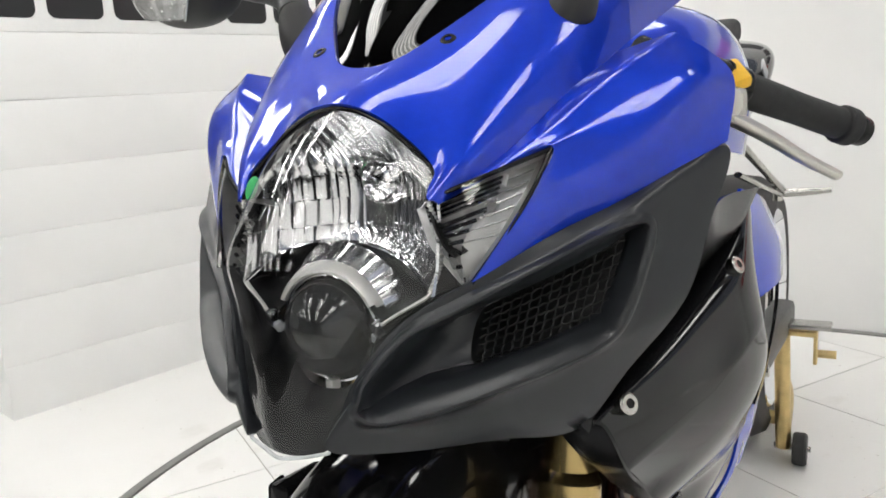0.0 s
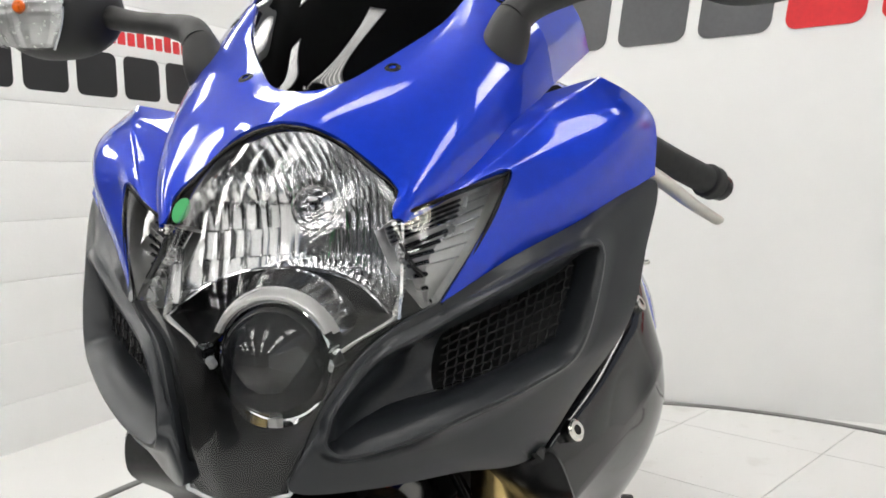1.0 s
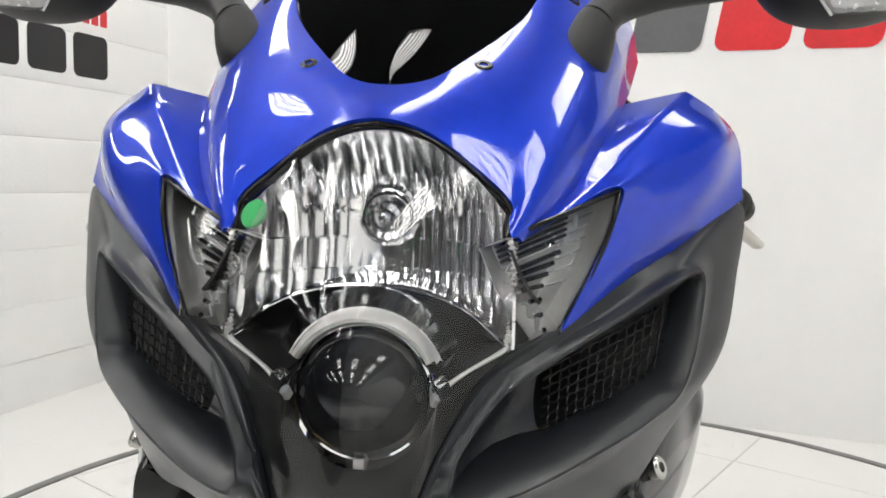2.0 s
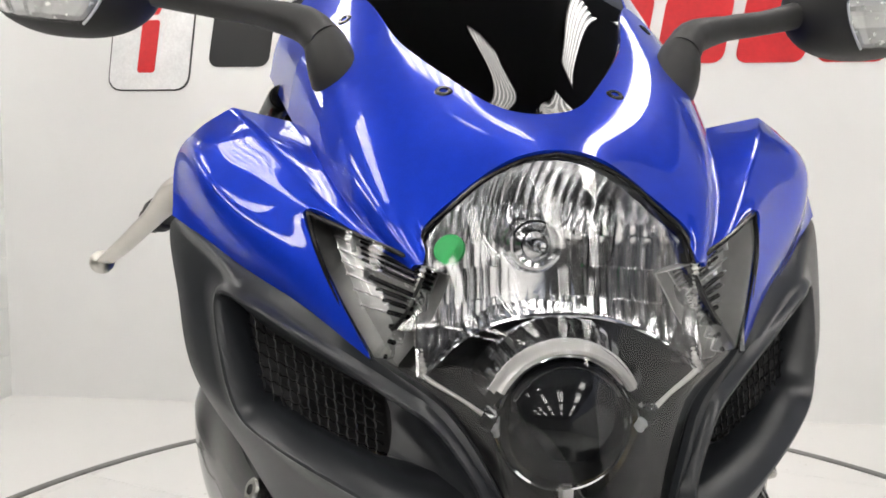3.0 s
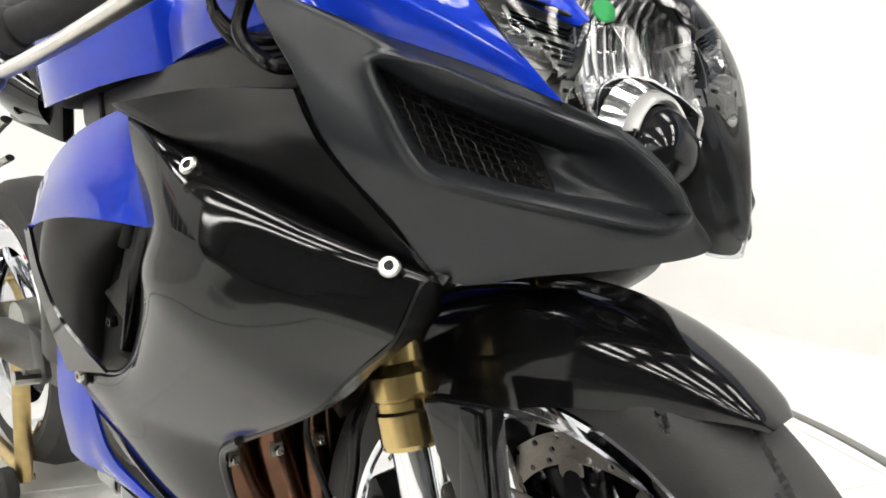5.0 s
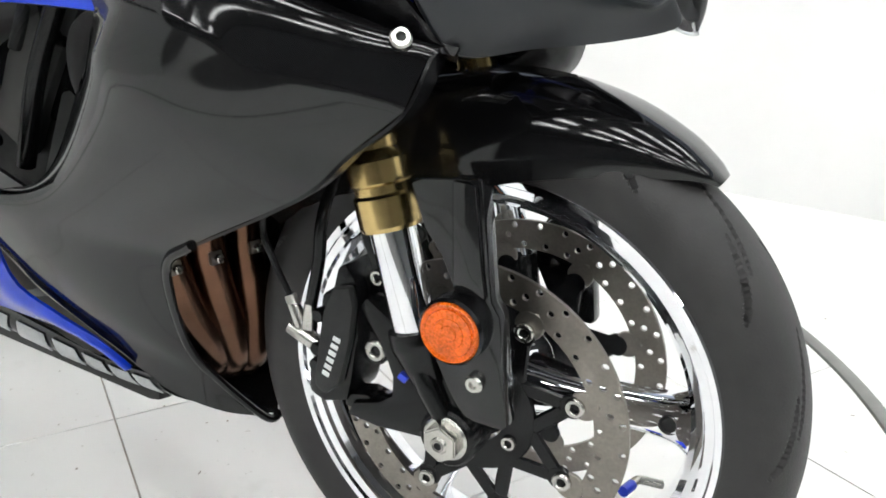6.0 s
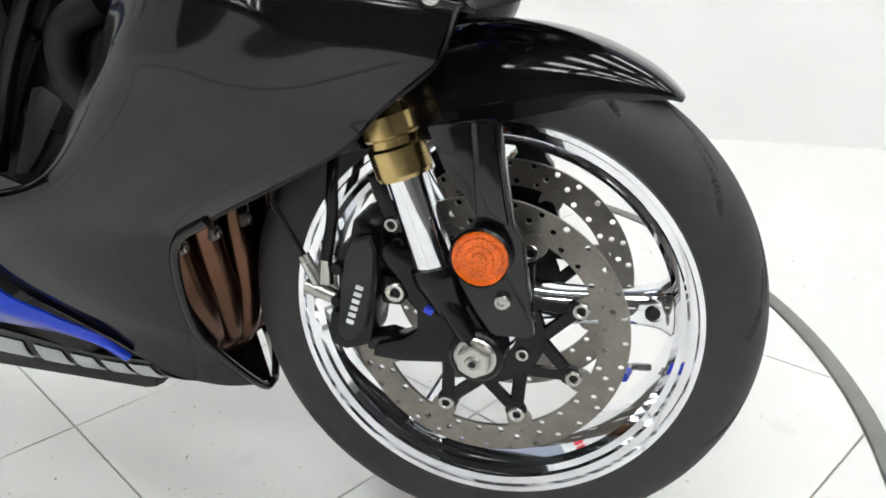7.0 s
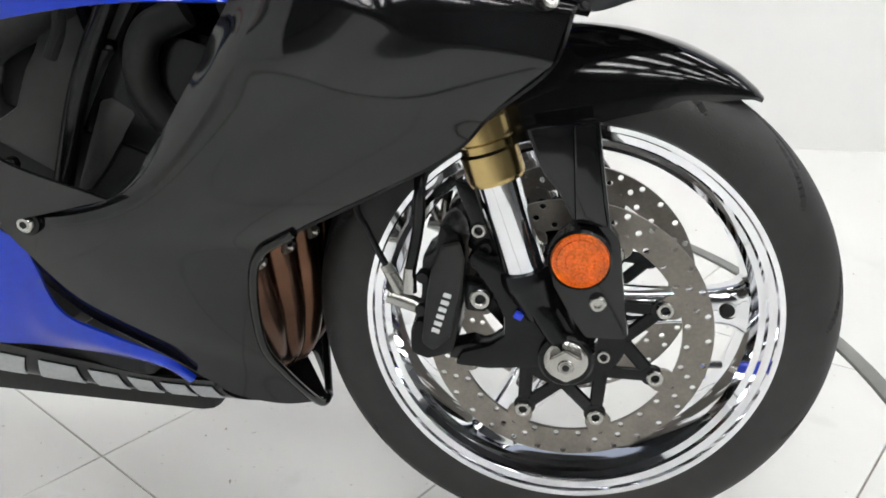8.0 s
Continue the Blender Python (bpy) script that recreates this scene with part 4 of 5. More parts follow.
# --- fuel tank, seat and tail
TANK = []
for x, w, zt, zs in ((-.30, .10, .90, .830), (-.36, .165, .955, .815), (-.46, .19, .99, .803), (-.58, .195, .985, .788), (-.70, .165, .945, .785), (-.80, .10, .89, .80)):
    TANK.append([(x, w * .98, zs), (x, w * 1.02, (zs + zt) / 2 - .005), (x, w * .86, zt - .035), (x, w * .45, zt - .004), (x, 0, zt),
                 (x, -w * .45, zt - .004), (x, -w * .86, zt - .035), (x, -w * 1.02, (zs + zt) / 2 - .005), (x, -w * .98, zs)])
part("fuel_tank", grid_bm(skin(TANK, 49, 36), .003), BLUE, bike, "glossy blue fuel tank", 60)
TANK_SIDE = [
    [(-.12, .160, .900), (-.20, .164, .893), (-.28, .160, .893), (-.36, .140, .900)],
    [(-.12, .172, .868), (-.20, .178, .866), (-.28, .176, .866), (-.36, .160, .866)],
    [(-.12, .168, .846), (-.20, .174, .838), (-.28, .174, .829), (-.36, .158, .820)]]
both_sides("tank_side_panel", lambda: grid_bm(skin(TANK_SIDE, 20, 14), .004), BLUE, bike, "glossy blue panel beside the tank", 60)
for s in (1, -1):
    part("frame_cover", slab([(-.575, .790), (-.42, .811), (-.235, .834), (-.10, .845), (-.10, .790), (-.237, .780), (-.52, .750), (-.575, .760)], s * .120, s * .168, .006), FRAME, bike, "grey frame cover plate")
    part("frame_cover_edge", tube([(-.515, s * .168, .797), (-.512, s * .170, .753)], .004, 8), SATIN, bike)
part("rider_seat", block((.32, .24, .06), (-.92, 0, .835), (0, 8, 0), .028, 4), SEAT, bike, "black vinyl rider seat")
part("pillion_seat", block((.24, .19, .055), (-1.13, 0, .965), (0, 10, 0), .026, 4), SEAT, bike, "black vinyl pillion seat")
TAIL = []
for x, w, zt, zb in ((-.84, .12, .83, .74), (-.98, .155, .90, .78), (-1.14, .165, .95, .86), (-1.30, .12, .97, .91), (-1.42, .04, .97, .94)):
    TAIL.append([(x, w * .7, zb), (x, w, (zt + zb) / 2), (x, w * .85, zt - .01), (x, 0, zt), (x, -w * .85, zt - .01), (x, -w, (zt + zb) / 2), (x, -w * .7, zb)])
part("tail_cowl", grid_bm(skin(TAIL, 37, 24), .003), BLACK, bike, "black tail cowl with a silver flash", 60)
for s in (1, -1):
    bm = block((.16, .004, .02), (-1.06, s * .166, .885), (0, -18, 0), .002)
    part("decal_shape", bm, SILVER, bike, "plain silver decal shape")
    bm = block((.22, .02, .06), (-.90, s * .10, .785), (0, 10, 0), .01)
    part("seat_side_panel", bm, SATIN, bike)
    tg = skin(TANK, 97, 73)
    for v0, v1, u0, u1, mat, lab in ((.22, .46, .205, .235, WHITE, "white tank flash"), (.30, .44, .175, .205, WHITE, "white tank flash"), (.22, .30, .24, .262, WHITE, "white tank flash"), (.24, .32, .272, .30, RED, "small red tank emblem")):
        bm = patch_on(tg, (u0, u1), (v0, v1), .0007)
        part("tank_decal", bm if s > 0 else flip_y(bm), mat, bike, lab)
    part("passenger_peg_bracket", tube([(-.96, s * .13, .775), (-1.09, s * .165, .70), (-1.15, s * .185, .660)], [.010, .008, .011], 12, flat=.7), ALLOY, bike)
    part("passenger_peg_brace", tube([(-.96, s * .13, .715), (-1.09, s * .165, .672), (-1.15, s * .185, .652)], [.008, .007, .008], 12, flat=.7), ALLOY, bike)
    part("peg_pivot", tube([(-1.15, s * .178, .640), (-1.15, s * .180, .672)], .010, 14), ALLOY, bike)
    part("passenger_peg", tube([(-1.15, s * .19, .655), (-1.155, s * .23, .657), (-1.16, s * .275, .660)], [.0085, .008, .005], 12), ALLOY, bike)
    part("rider_peg", tube([(-.80, s * .17, .40), (-.80, s * .205, .405)], .011, 10), ALLOY, bike)
    part("rider_peg_bracket", slab([(-.835, .47), (-.790, .455), (-.780, .40), (-.800, .385), (-.825, .40)], s * .158, s * .168, .003), FRAME, bike)
part("swing_arm", block((.56, .05, .07), (-1.08, -.075, .36), (0, -3, -2), .015), FRAME, bike)
part("swing_arm", block((.56, .05, .07), (-1.08, .165, .36), (0, -3, -2), .015), FRAME, bike)

# rear wheel
RW = (-1.40, .060, .345)
rear = part("rear_rim", lathe([(.17, .07), (.205, .072), (.232, .095), (.236, .092), (.236, .085), (.215, .06), (.215, -.06), (.236, -.085), (.236, -.092), (.232, -.095), (.205, -.072), (.17, -.07)], 72, "y", RW), CHROME, bike, "chromed rear rim")
part("tyre", lathe([(.232, .088), (.262, .098), (.292, .085), (.312, .05), (.318, 0), (.312, -.05), (.292, -.085), (.262, -.098), (.232, -.088)], 72, "y", RW), RUBBER, rear)
part("hub", lathe([(0, .07), (.05, .07), (.055, .05), (.055, -.05), (.05, -.07), (0, -.07)], 32, "y", RW), ALLOY, rear)
for k in range(3):
    a = radians(30 + 120 * k)
    p, q = np.array(RW) + .04 * np.array([math.cos(a), 0, math.sin(a)]), np.array(RW) + .215 * np.array([math.cos(a), 0, math.sin(a)])
    part("spoke", tube([p, q], [.028, .02], 12, 6), CHROME, rear)

# --- handlebars, levers and switches
for s in (1, -1):
    gi, be = np.array((-.236, s * .238, .880)), np.array((-.350, s * .333, .830))
    d = be - gi
    grip = part("grip", tube([gi, gi + d * .45, gi + d * .84], [.0165, .0150, .0155], 24), GRIP, bike, "black rubber grip")
    part("bar_end", tube([gi + d * .90, gi + d * .96, gi + d * 1.01], [.0150, .0153, .0148], 20), SATIN, grip, "black bar end weight")
    part("grip_flange", tube([gi + d * .80, gi + d * .82, gi + d * .90, gi + d * .91], [.0160, .0188, .0188, .0165], 24), GRIP, grip)
    part("handlebar", tube([gi - d * .75, gi - d * .2, gi], [.014, .013, .012], 14), SATIN, bike)
    part("switch_box", tube([gi - d * .36, gi - d * .34, gi - d * .20, gi - d * .02, gi], [.0145, .0185, .0190, .0190, .0165], 22), SATIN, bike, "black handlebar switch box")
    part("switch_clamp", tube([gi - d * .17, gi - d * .15], .0198, 22, 3), GRIP, bike)
    part("fork_clamp", lathe([(0, .02), (.036, .02), (.038, .01), (.038, -.02), (0, -.02)], 28, "z", (-.235, s * .105, .885)), SATIN, bike)
    if s > 0:
        lev = [(-.165, .232, .862), (-.190, .262, .842), (-.215, .292, .818), (-.236, .318, .800)]
        part("lever", tube(lev, [.011, .0105, .009, .0078], 14, flat=.6), LEVER, bike, "polished clutch lever")
        part("lever_perch", block((.05, .035, .03), (-.165, .225, .868), (0, 0, -40), .008), ALLOY, bike)
        part("switch_button", block((.032, .022, .012), tuple(gi - d * .07 + np.array((.017, .003, .009))), (14, 35, 40), .004), YELLOW, bike, "yellow switch")
    else:
        lev = [(-.120, -.235, .872), (-.150, -.262, .866), (-.185, -.292, .842), (-.225, -.330, .812), (-.256, -.357, .794)]
        lever = part("lever", tube(lev, [.019, .018, .012, .0105, .009], 14, flat=.55), LEVER, bike, "polished brake lever with a ball end")
        bmb = bmesh.new()
        bmesh.ops.create_uvsphere(bmb, u_segments=18, v_segments=12, radius=.0115)
        bmb.transform(Matrix.Translation((-.258, -.360, .793)))
        part("ball_end", bmb, LEVER, lever)
        part("lever_perch", block((.055, .04, .032), (-.125, -.228, .874), (0, 0, 40), .008), LEVER, bike)
        for k in range(3):
            part("cable", tube([(-.150, -.235 - .004 * k, .868), (-.165 + .004 * k, -.228, .840), (-.150 + .006 * k, -.205, .812 + .005 * k), (-.10, -.175, .815 + .006 * k)], .0035, 8), SATIN, bike, "thin black cable")
        part("switch_button", block((.020, .014, .010), tuple(gi - d * .2 + np.array((.004, 0, .021))), (10, 0, -40), .004), RED, bike, "red stop switch")
        part("brake_reservoir", tube([(-.232, -.198, .926), (-.226, -.196, .929), (-.176, -.182, .943), (-.168, -.180, .945)], [.010, .0125, .0125, .010], 22), SATIN, bike, "black brake fluid reservoir")
        part("brake_hose", tube([(-.130, -.215, .862), (-.135, -.225, .825), (-.110, -.215, .80), (-.085, -.20, .80)], .006, 10), SATIN, bike)

# --- mirrors with indicators
for s in (1, -1):
    stalk = part("mirror_stalk", tube([(-.080, s * .142, .976), (-.094, s * .158, .992), (-.112, s * .195, 1.004), (-.130, s * .240, 1.014), (-.148, s * .279, 1.025), (-.150, s * .30, 1.03)],
                                      [.0155, .0145, .0108, .0105, .012, .014], 20), MATTE, bike, "matte black mirror stalk")
    part("mirror_boot", tube([(-.088, s * .112, .922), (-.078, s * .132, .948), (-.082, s * .142, .976), (-.090, s * .147, .990)], [.018, .0215, .0165, .010], 24), MATTE, stalk)
    b = bmesh.new()
    bmesh.ops.create_uvsphere(b, u_segments=36, v_segments=24, radius=1.0)
    for v in b.verts:
        f = 1.0 if v.co.x > 0 else .30
        v.co = Vector((v.co.x * .050 * f, math.copysign(abs(v.co.y) ** .85, v.co.y) * .068, v.co.z * .047))
    b.transform(Matrix.Translation((-.153, s * .344, 1.034)) @ Matrix.Rotation(radians(-10 * s), 4, "Z"))
    shell = part("mirror_shell", b, MATTE, stalk, "matte black rounded mirror housing")
    # the lens wraps the outer front of the housing; a ribbed silver bowl and an amber bulb sit under it
    place = Matrix.Translation((-.153, s * .344, 1.034)) @ Matrix.Rotation(radians(-10 * s), 4, "Z")

    def on_shell(th, q, k):
        x, y, z = math.cos(th) * math.cos(q), math.sin(th) * math.cos(q), math.sin(q)
        return (x * .050 * k, s * math.copysign(abs(y) ** .85, y) * .068 * k, z * .047 * k - .003)

    e = np.linspace(-1, 1, 19)
    cap, bowl_g = [], []
    for w in np.linspace(0, 1, 25):
        th = [radians(-20 + 104 * w + 12 * (1 - w) * q * q) for q in e]
        hi = .86 * math.sqrt(max(0.0, 1 - .80 * w ** 2.2))
        cap.append([on_shell(t, q * hi, 1.095) for t, q in zip(th, e)])
        bowl_g.append([on_shell(t, q * hi * .97, 1.025 + .030 * abs(math.sin(w * 22)) + .016 * abs(math.sin(q * 9))) for t, q in zip(th, e)])
    cb = grid_bm(np.array(cap))
    bb = grid_bm(np.array(bowl_g), .0012)
    for b in (cb, bb):
        b.transform(place)
        bmesh.ops.recalc_face_normals(b, faces=b.faces[:])
    cb.faces.ensure_lookup_table()
    if sum((f.normal.dot(f.calc_center_median() - place.translation) for f in cb.faces)) < 0:
        bmesh.ops.reverse_faces(cb, faces=cb.faces[:])
    il = part("indicator_lens", cb, CLEAR, stalk, "clear ribbed indicator lens over an amber bulb", 60)
    il.visible_shadow = False
    part("indicator_bowl", bb, STEP, stalk, "ribbed silver indicator reflector", 12)
    rb = tube([tuple(place @ Vector(p)) for p in cap[0][::2]], .0012, 6)
    part("lens_rim", rb, EDGE_CLEAR, stalk)
    glow_b = lathe([(0, .009), (.006, .007), (.0085, 0), (.006, -.007), (0, -.009)], 16, "x", (.0475, s * .014, -.002))
    glow_b.transform(place)
    part("indicator_bulb", glow_b, AMBER, stalk, "amber bulb")

# --- front wheel
TYRE = [(.231, .0520), (.240, .0555), (.252, .0590), (.264, .0595), (.276, .0555), (.286, .0460), (.293, .0320), (.2965, .0160), (.2975, 0)]
prof = TYRE + [(r, -y) for r, y in TYRE[-2::-1]]
fine = spline(prof, 121)
na = 720
ang = np.linspace(0, 2 * np.pi, na, endpoint=False)
rad = np.repeat(fine[:, :1], na, 1)
yy = np.repeat(fine[:, 1:], na, 1)
for k in range(12):
    for side, shift in ((1, 0.0), (-1, .26)):
        for y0, y1, turn, off in ((.037, .0578, .25, 0.0), (.010, .040, .30, .17)):
            a0 = 2 * np.pi * k / 12 + shift + off
            da = (ang[None, :] - a0 + turn * (yy * side - y0) / (y1 - y0) + np.pi) % (2 * np.pi) - np.pi
            along = (yy * side - y0) / (y1 - y0)
            width = .026 * np.clip(along * (1 - along) * 4, 0, 1) ** .5
            groove = (np.abs(da) < width) & (along > 0) & (along < 1) & (rad > .266)
            rad = np.where(groove, fine[:, :1] - .0045, rad)
            yy = np.where(groove & (np.abs(yy) > .048), np.repeat(fine[:, 1:], na, 1) - side * .003, yy)
g = np.stack([rad * np.cos(ang), yy, AX + rad * np.sin(ang)], 2)
LIPS = [(.198, .018), (.2000, .032), (.2060, .0405), (.2125, .0440), (.2150, .0480), (.2230, .0500), (.2248, .0540), (.2305, .0552), (.2325, .0530), (.2325, .0495), (.226, .046), (.2115, .034), (.2075, .020)]
rim = part("front_rim", lathe([(.1965, 0)] + LIPS + [(r, -y) for r, y in LIPS[::-1]], 144, "y", (0, 0, AX), close=True), CHROME, bike, "chromed three-spoke front rim", 18)
part("tyre", grid_bm(g[::-1], wrap=True), RUBBER, rim, "black road tyre with worn tread", 22)
part("hub", lathe([(.012, .062), (.034, .062), (.040, .045), (.034, .02), (.034, -.02), (.040, -.045), (.034, -.062), (.012, -.062)], 48, "y", (0, 0, AX)), CHROME, rim)
for k in range(3):
    a = radians(2 + 120 * k)
    b = bmesh.new()
    rows = []
    for r, w, h in ((.028, .030, .030), (.08, .021, .022), (.14, .020, .018), (.18, .024, .020), (.200, .038, .026)):
        c = np.array([math.cos(a), 0, math.sin(a)]) * r + np.array([0, 0, AX])
        t = np.array([-math.sin(a), 0, math.cos(a)])
        q = np.linspace(0, 2 * np.pi, 20, endpoint=False)
        ce, se = np.sign(np.cos(q)) * np.abs(np.cos(q)) ** .6, np.sign(np.sin(q)) * np.abs(np.sin(q)) ** .6
        rows.append(c + np.outer(ce, t) * w + np.outer(se, np.array([0, 1, 0])) * h)
    grid_bm(np.array([spline(np.array(rows)[:, j], 20) for j in range(20)]).transpose(1, 0, 2), wrap=True, bm=b)
    sp = part("spoke", b, CHROME, rim)
    for side in (1, -1):
        c = np.array([math.cos(a), 0, math.sin(a)]) * .178 + np.array([0, side * .021, AX])
        # a black disc on the solid spoke stands in for a shaded hole
        eye = lathe([(0, .0), (.007, .0), (.009, .002), (.010, 0)], 20, "y", tuple(c))
        part("spoke_hole", eye, DARK, rim)
v = np.array((.168, -.004, .226))
part("valve_stem", tube([v * np.array([1.05, 1, 1]), v + np.array((-.012, -.012, .006)), v + np.array((-.016, -.026, .008))], .0045, 12), ALLOY, rim)
part("valve_cap", tube([v + np.array((-.016, -.026, .008)), v + np.array((-.020, -.044, .010))], .0055, 12), CAPBLUE, rim, "blue valve cap")


# brake discs
def ring_bm(at, s, r):
    """A round collar with a hole, facing sideways."""
    prof = [(r * .46, -.001), (r * .46, .0030), (r * .60, .0042), (r * .86, .0042), (r, .0026), (r, -.001)]
    return lathe([(p, s * h) for p, h in prof][::s], 28, "y", at)


def disc_bm(y, t=.0045, r0=.1225, r1=.155):
    b = bmesh.new()
    nt, nr = 192, 6
    vv = [[b.verts.new(((r0 + (r1 - r0) * j / nr) * math.cos(2 * math.pi * i / nt), y, AX + (r0 + (r1 - r0) * j / nr) * math.sin(2 * math.pi * i / nt))) for j in range(nr + 1)] for i in range(nt)]
    holes = {}
    for k in range(16):
        for m, j in enumerate((0, 2, 4)):
            holes[((k * 12 + m * 4 + 2) % nt, j)] = holes[((k * 12 + m * 4 + 8) % nt, j)] = m != 1 or k % 2 == 0
    for i in range(0, nt, 2):
        for j in range(0, nr, 2):
            ring8 = [vv[(i + a) % nt][j + c] for a, c in ((0, 0), (1, 0), (2, 0), (2, 1), (2, 2), (1, 2), (0, 2), (0, 1))]
            if holes.get((i % nt, j)):
                cen = sum((p.co for p in ring8), Vector()) / 8
                inner = []
                for p in ring8:
                    d = (p.co - cen).normalized()
                    inner.append(b.verts.new(cen + d * .0037))
                for q in range(8):
                    b.faces.new([ring8[q], ring8[(q + 1) % 8], inner[(q + 1) % 8], inner[q]])
            else:
                c = vv[(i + 1) % nt][j + 1]
                for q in range(0, 8, 2):
                    b.faces.new([ring8[q], ring8[q + 1], c, ring8[q - 1]])
    ex = bmesh.ops.extrude_face_region(b, geom=b.faces[:])
    for e in ex["geom"]:
        if isinstance(e, bmesh.types.BMVert):
            e.co.y += t
    loose = [p for p in b.verts if not p.link_faces]
    bmesh.ops.delete(b, geom=loose, context="VERTS")
    bmesh.ops.recalc_face_normals(b, faces=b.faces[:])
    return b


for s in (1, -1):
    y0 = s * .073
    disc = part("brake_disc", disc_bm(y0 - .002), STEEL, bike, "drilled steel brake disc", 30, weld=False)
    car = bmesh.new()
    arms = []
    lathe([(.034, y0 + .003), (.034, y0 - .003), (.064, y0 - .003), (.066, y0), (.064, y0 + .003)], 64, "y", (0, 0, AX), car, close=True)
    for k in range(8):
        a = radians(17.4 + 45 * k)
        for da in (-.37, .37):
            p = np.array([math.cos(a + da) * .060, y0, AX + math.sin(a + da) * .060])
            q = np.array([math.cos(a) * .104, y0, AX + math.sin(a) * .104])
            arms.append(block((float(np.linalg.norm(q - p)), .005, .0155), tuple((p + q) / 2), (0, -math.degrees(math.atan2(q[2] - p[2], q[0] - p[0])), 0), .002, 1))
        q = (math.cos(a) * .104, y0, AX + math.sin(a) * .104)
        arms.append(lathe([(0, .0029), (.0110, .0029), (.0125, .0015), (.0125, -.0015), (.0110, -.0029), (0, -.0029)], 24, "y", q))
        q = (math.cos(a) * .116, y0, AX + math.sin(a) * .116)
        part("disc_tab", lathe([(0, .0022), (.0135, .0022), (.0145, .0012), (.0145, -.0012), (.0135, -.0022), (0, -.0022)], 24, "y", q), STEEL, disc)
    part("disc_carrier", car, SATIN, disc, "black disc carrier")
    for arm in arms:
        part("carrier_arm", arm, SATIN, disc)
    for k in range(8):
        a = radians(17.4 + 45 * k)
        part("disc_button", ring_bm((math.cos(a) * .108, y0 + s * .0028, AX + math.sin(a) * .108), s, .0096), ALLOY, disc)
    for k in range(5):
        a = radians(40 + 72 * k)
        part("carrier_bolt", ring_bm((math.cos(a) * .047, y0 + s * .0025, AX + math.sin(a) * .047), s, .0078), ALLOY, disc)

# forks, brake calipers, axle
RAKE = radians(14.5)
for s in (1, -1):
    base = np.array((-.041, s * .117, .392))
    up = np.array((-math.sin(RAKE), 0, math.cos(RAKE)))
    leg = part("fork_tube", tube([base - up * .012, base + up * .14], .0215, 32, 4), CHROME, bike, "chromed fork tube")
    o = base + up * .098
    bb = bmesh.new()
    lathe([(.0225, 0), (.0275, .0), (.029, .004), (.029, .030), (.0265, .033), (.0265, .040), (.029, .043), (.029, .062), (.027, .066), (.0228, .072), (.0228, .45), (0, .45)], 40, "z", bm=bb)
    bb.transform(Matrix.Translation(o) @ Vector(up).to_track_quat("Z", "Y").to_matrix().to_4x4())
    part("fork_outer", bb, GOLD, leg, "gold anodised fork outer tube", 18)
    foot = slab([(-.056, .402), (-.027, .404), (-.021, .376), (.002, .336), (.022, .302), (.024, .284), (.012, .270), (-.014, .271), (-.031, .281), (-.082, .278), (-.119, .282),
                 (-.110, .298), (-.080, .307), (-.065, .318), (-.064, .339), (-.076, .369), (-.100, .404), (-.091, .415), (-.062, .396)], s * .092, s * .124, .006)
    part("fork_foot", foot, SATIN, leg, "black cast fork foot")
    part("fork_socket", tube([base - up * .05 + np.array((.004, 0, 0)), base - up * .012, base + up * .002], [.018, .027, .026], 24), SATIN, leg)
    part("axle_clamp", lathe([(.0, s * .133), (.026, s * .133), (.029, s * .130), (.030, s * .095), (0, s * .095)][::s], 32, "y", (.0, 0, AX - .002)), SATIN, leg)
    part("foot_rib", tube([(-.040, s * .124, .385), (-.022, s * .128, .345), (.000, s * .126, .305)], [.010, .012, .010], 12), SATIN, leg)
    part("hose_bracket", slab([(-.112, .482), (-.091, .478), (-.082, .441), (-.062, .380), (-.078, .394), (-.101, .411), (-.096, .435)], s * .096, s * .106, .003), SATIN, leg)
    cal = part("brake_caliper", slab([(-.117, .443), (-.106, .428), (-.103, .411), (-.104, .371), (-.113, .318), (-.119, .293), (-.148, .285), (-.168, .292), (-.166, .317), (-.151, .360), (-.147, .406),
                                      (-.134, .411), (-.127, .436)], s * .058, s * .120, .008), SATIN, leg, "black radial brake caliper")
    part("caliper_cover", slab([(-.124, .420), (-.105, .425), (-.101, .405), (-.107, .365), (-.120, .318), (-.139, .301), (-.152, .311), (-.143, .364), (-.136, .395)], s * .119, s * .132, .006), GRIP, cal)
    part("caliper_lug", slab([(-.106, .375), (-.086, .372), (-.076, .352), (-.084, .338), (-.106, .340)], s * .088, s * .110, .005), SATIN, cal)
    part("caliper_lug", slab([(-.125, .300), (-.100, .306), (-.080, .300), (-.084, .284), (-.125, .286)], s * .088, s * .116, .004), SATIN, cal)
    for k in range(6):
        bl = block((.0050, .0012, .0085), (-.1345 + .0029 * k, s * .1326, .328 + .0080 * k), (0, -70, 0), .0008)
        part("lettering_shape", bl, WHITE, cal, "plain white lettering bar")
    for x, z, y, r in ((-.089, .355, .110, .0115), (-.088, .430, .106, .0080)):
        part("caliper_bolt", ring_bm((x, s * y, z), s, r), ALLOY, cal)
    part("caliper_bolt", bolt_bm((-.081, s * .108, .412), (0, s, 0), .0075, .005), SATIN, cal)
    for x, z in ((-.152, .330), (-.150, .348), (-.146, .385)):
        part("caliper_plug", lathe([(0, s * .128), (.006, s * .128), (.007, s * .126), (.007, s * .115)][::s], 14, "y", (x, 0, z)), SATIN, cal)
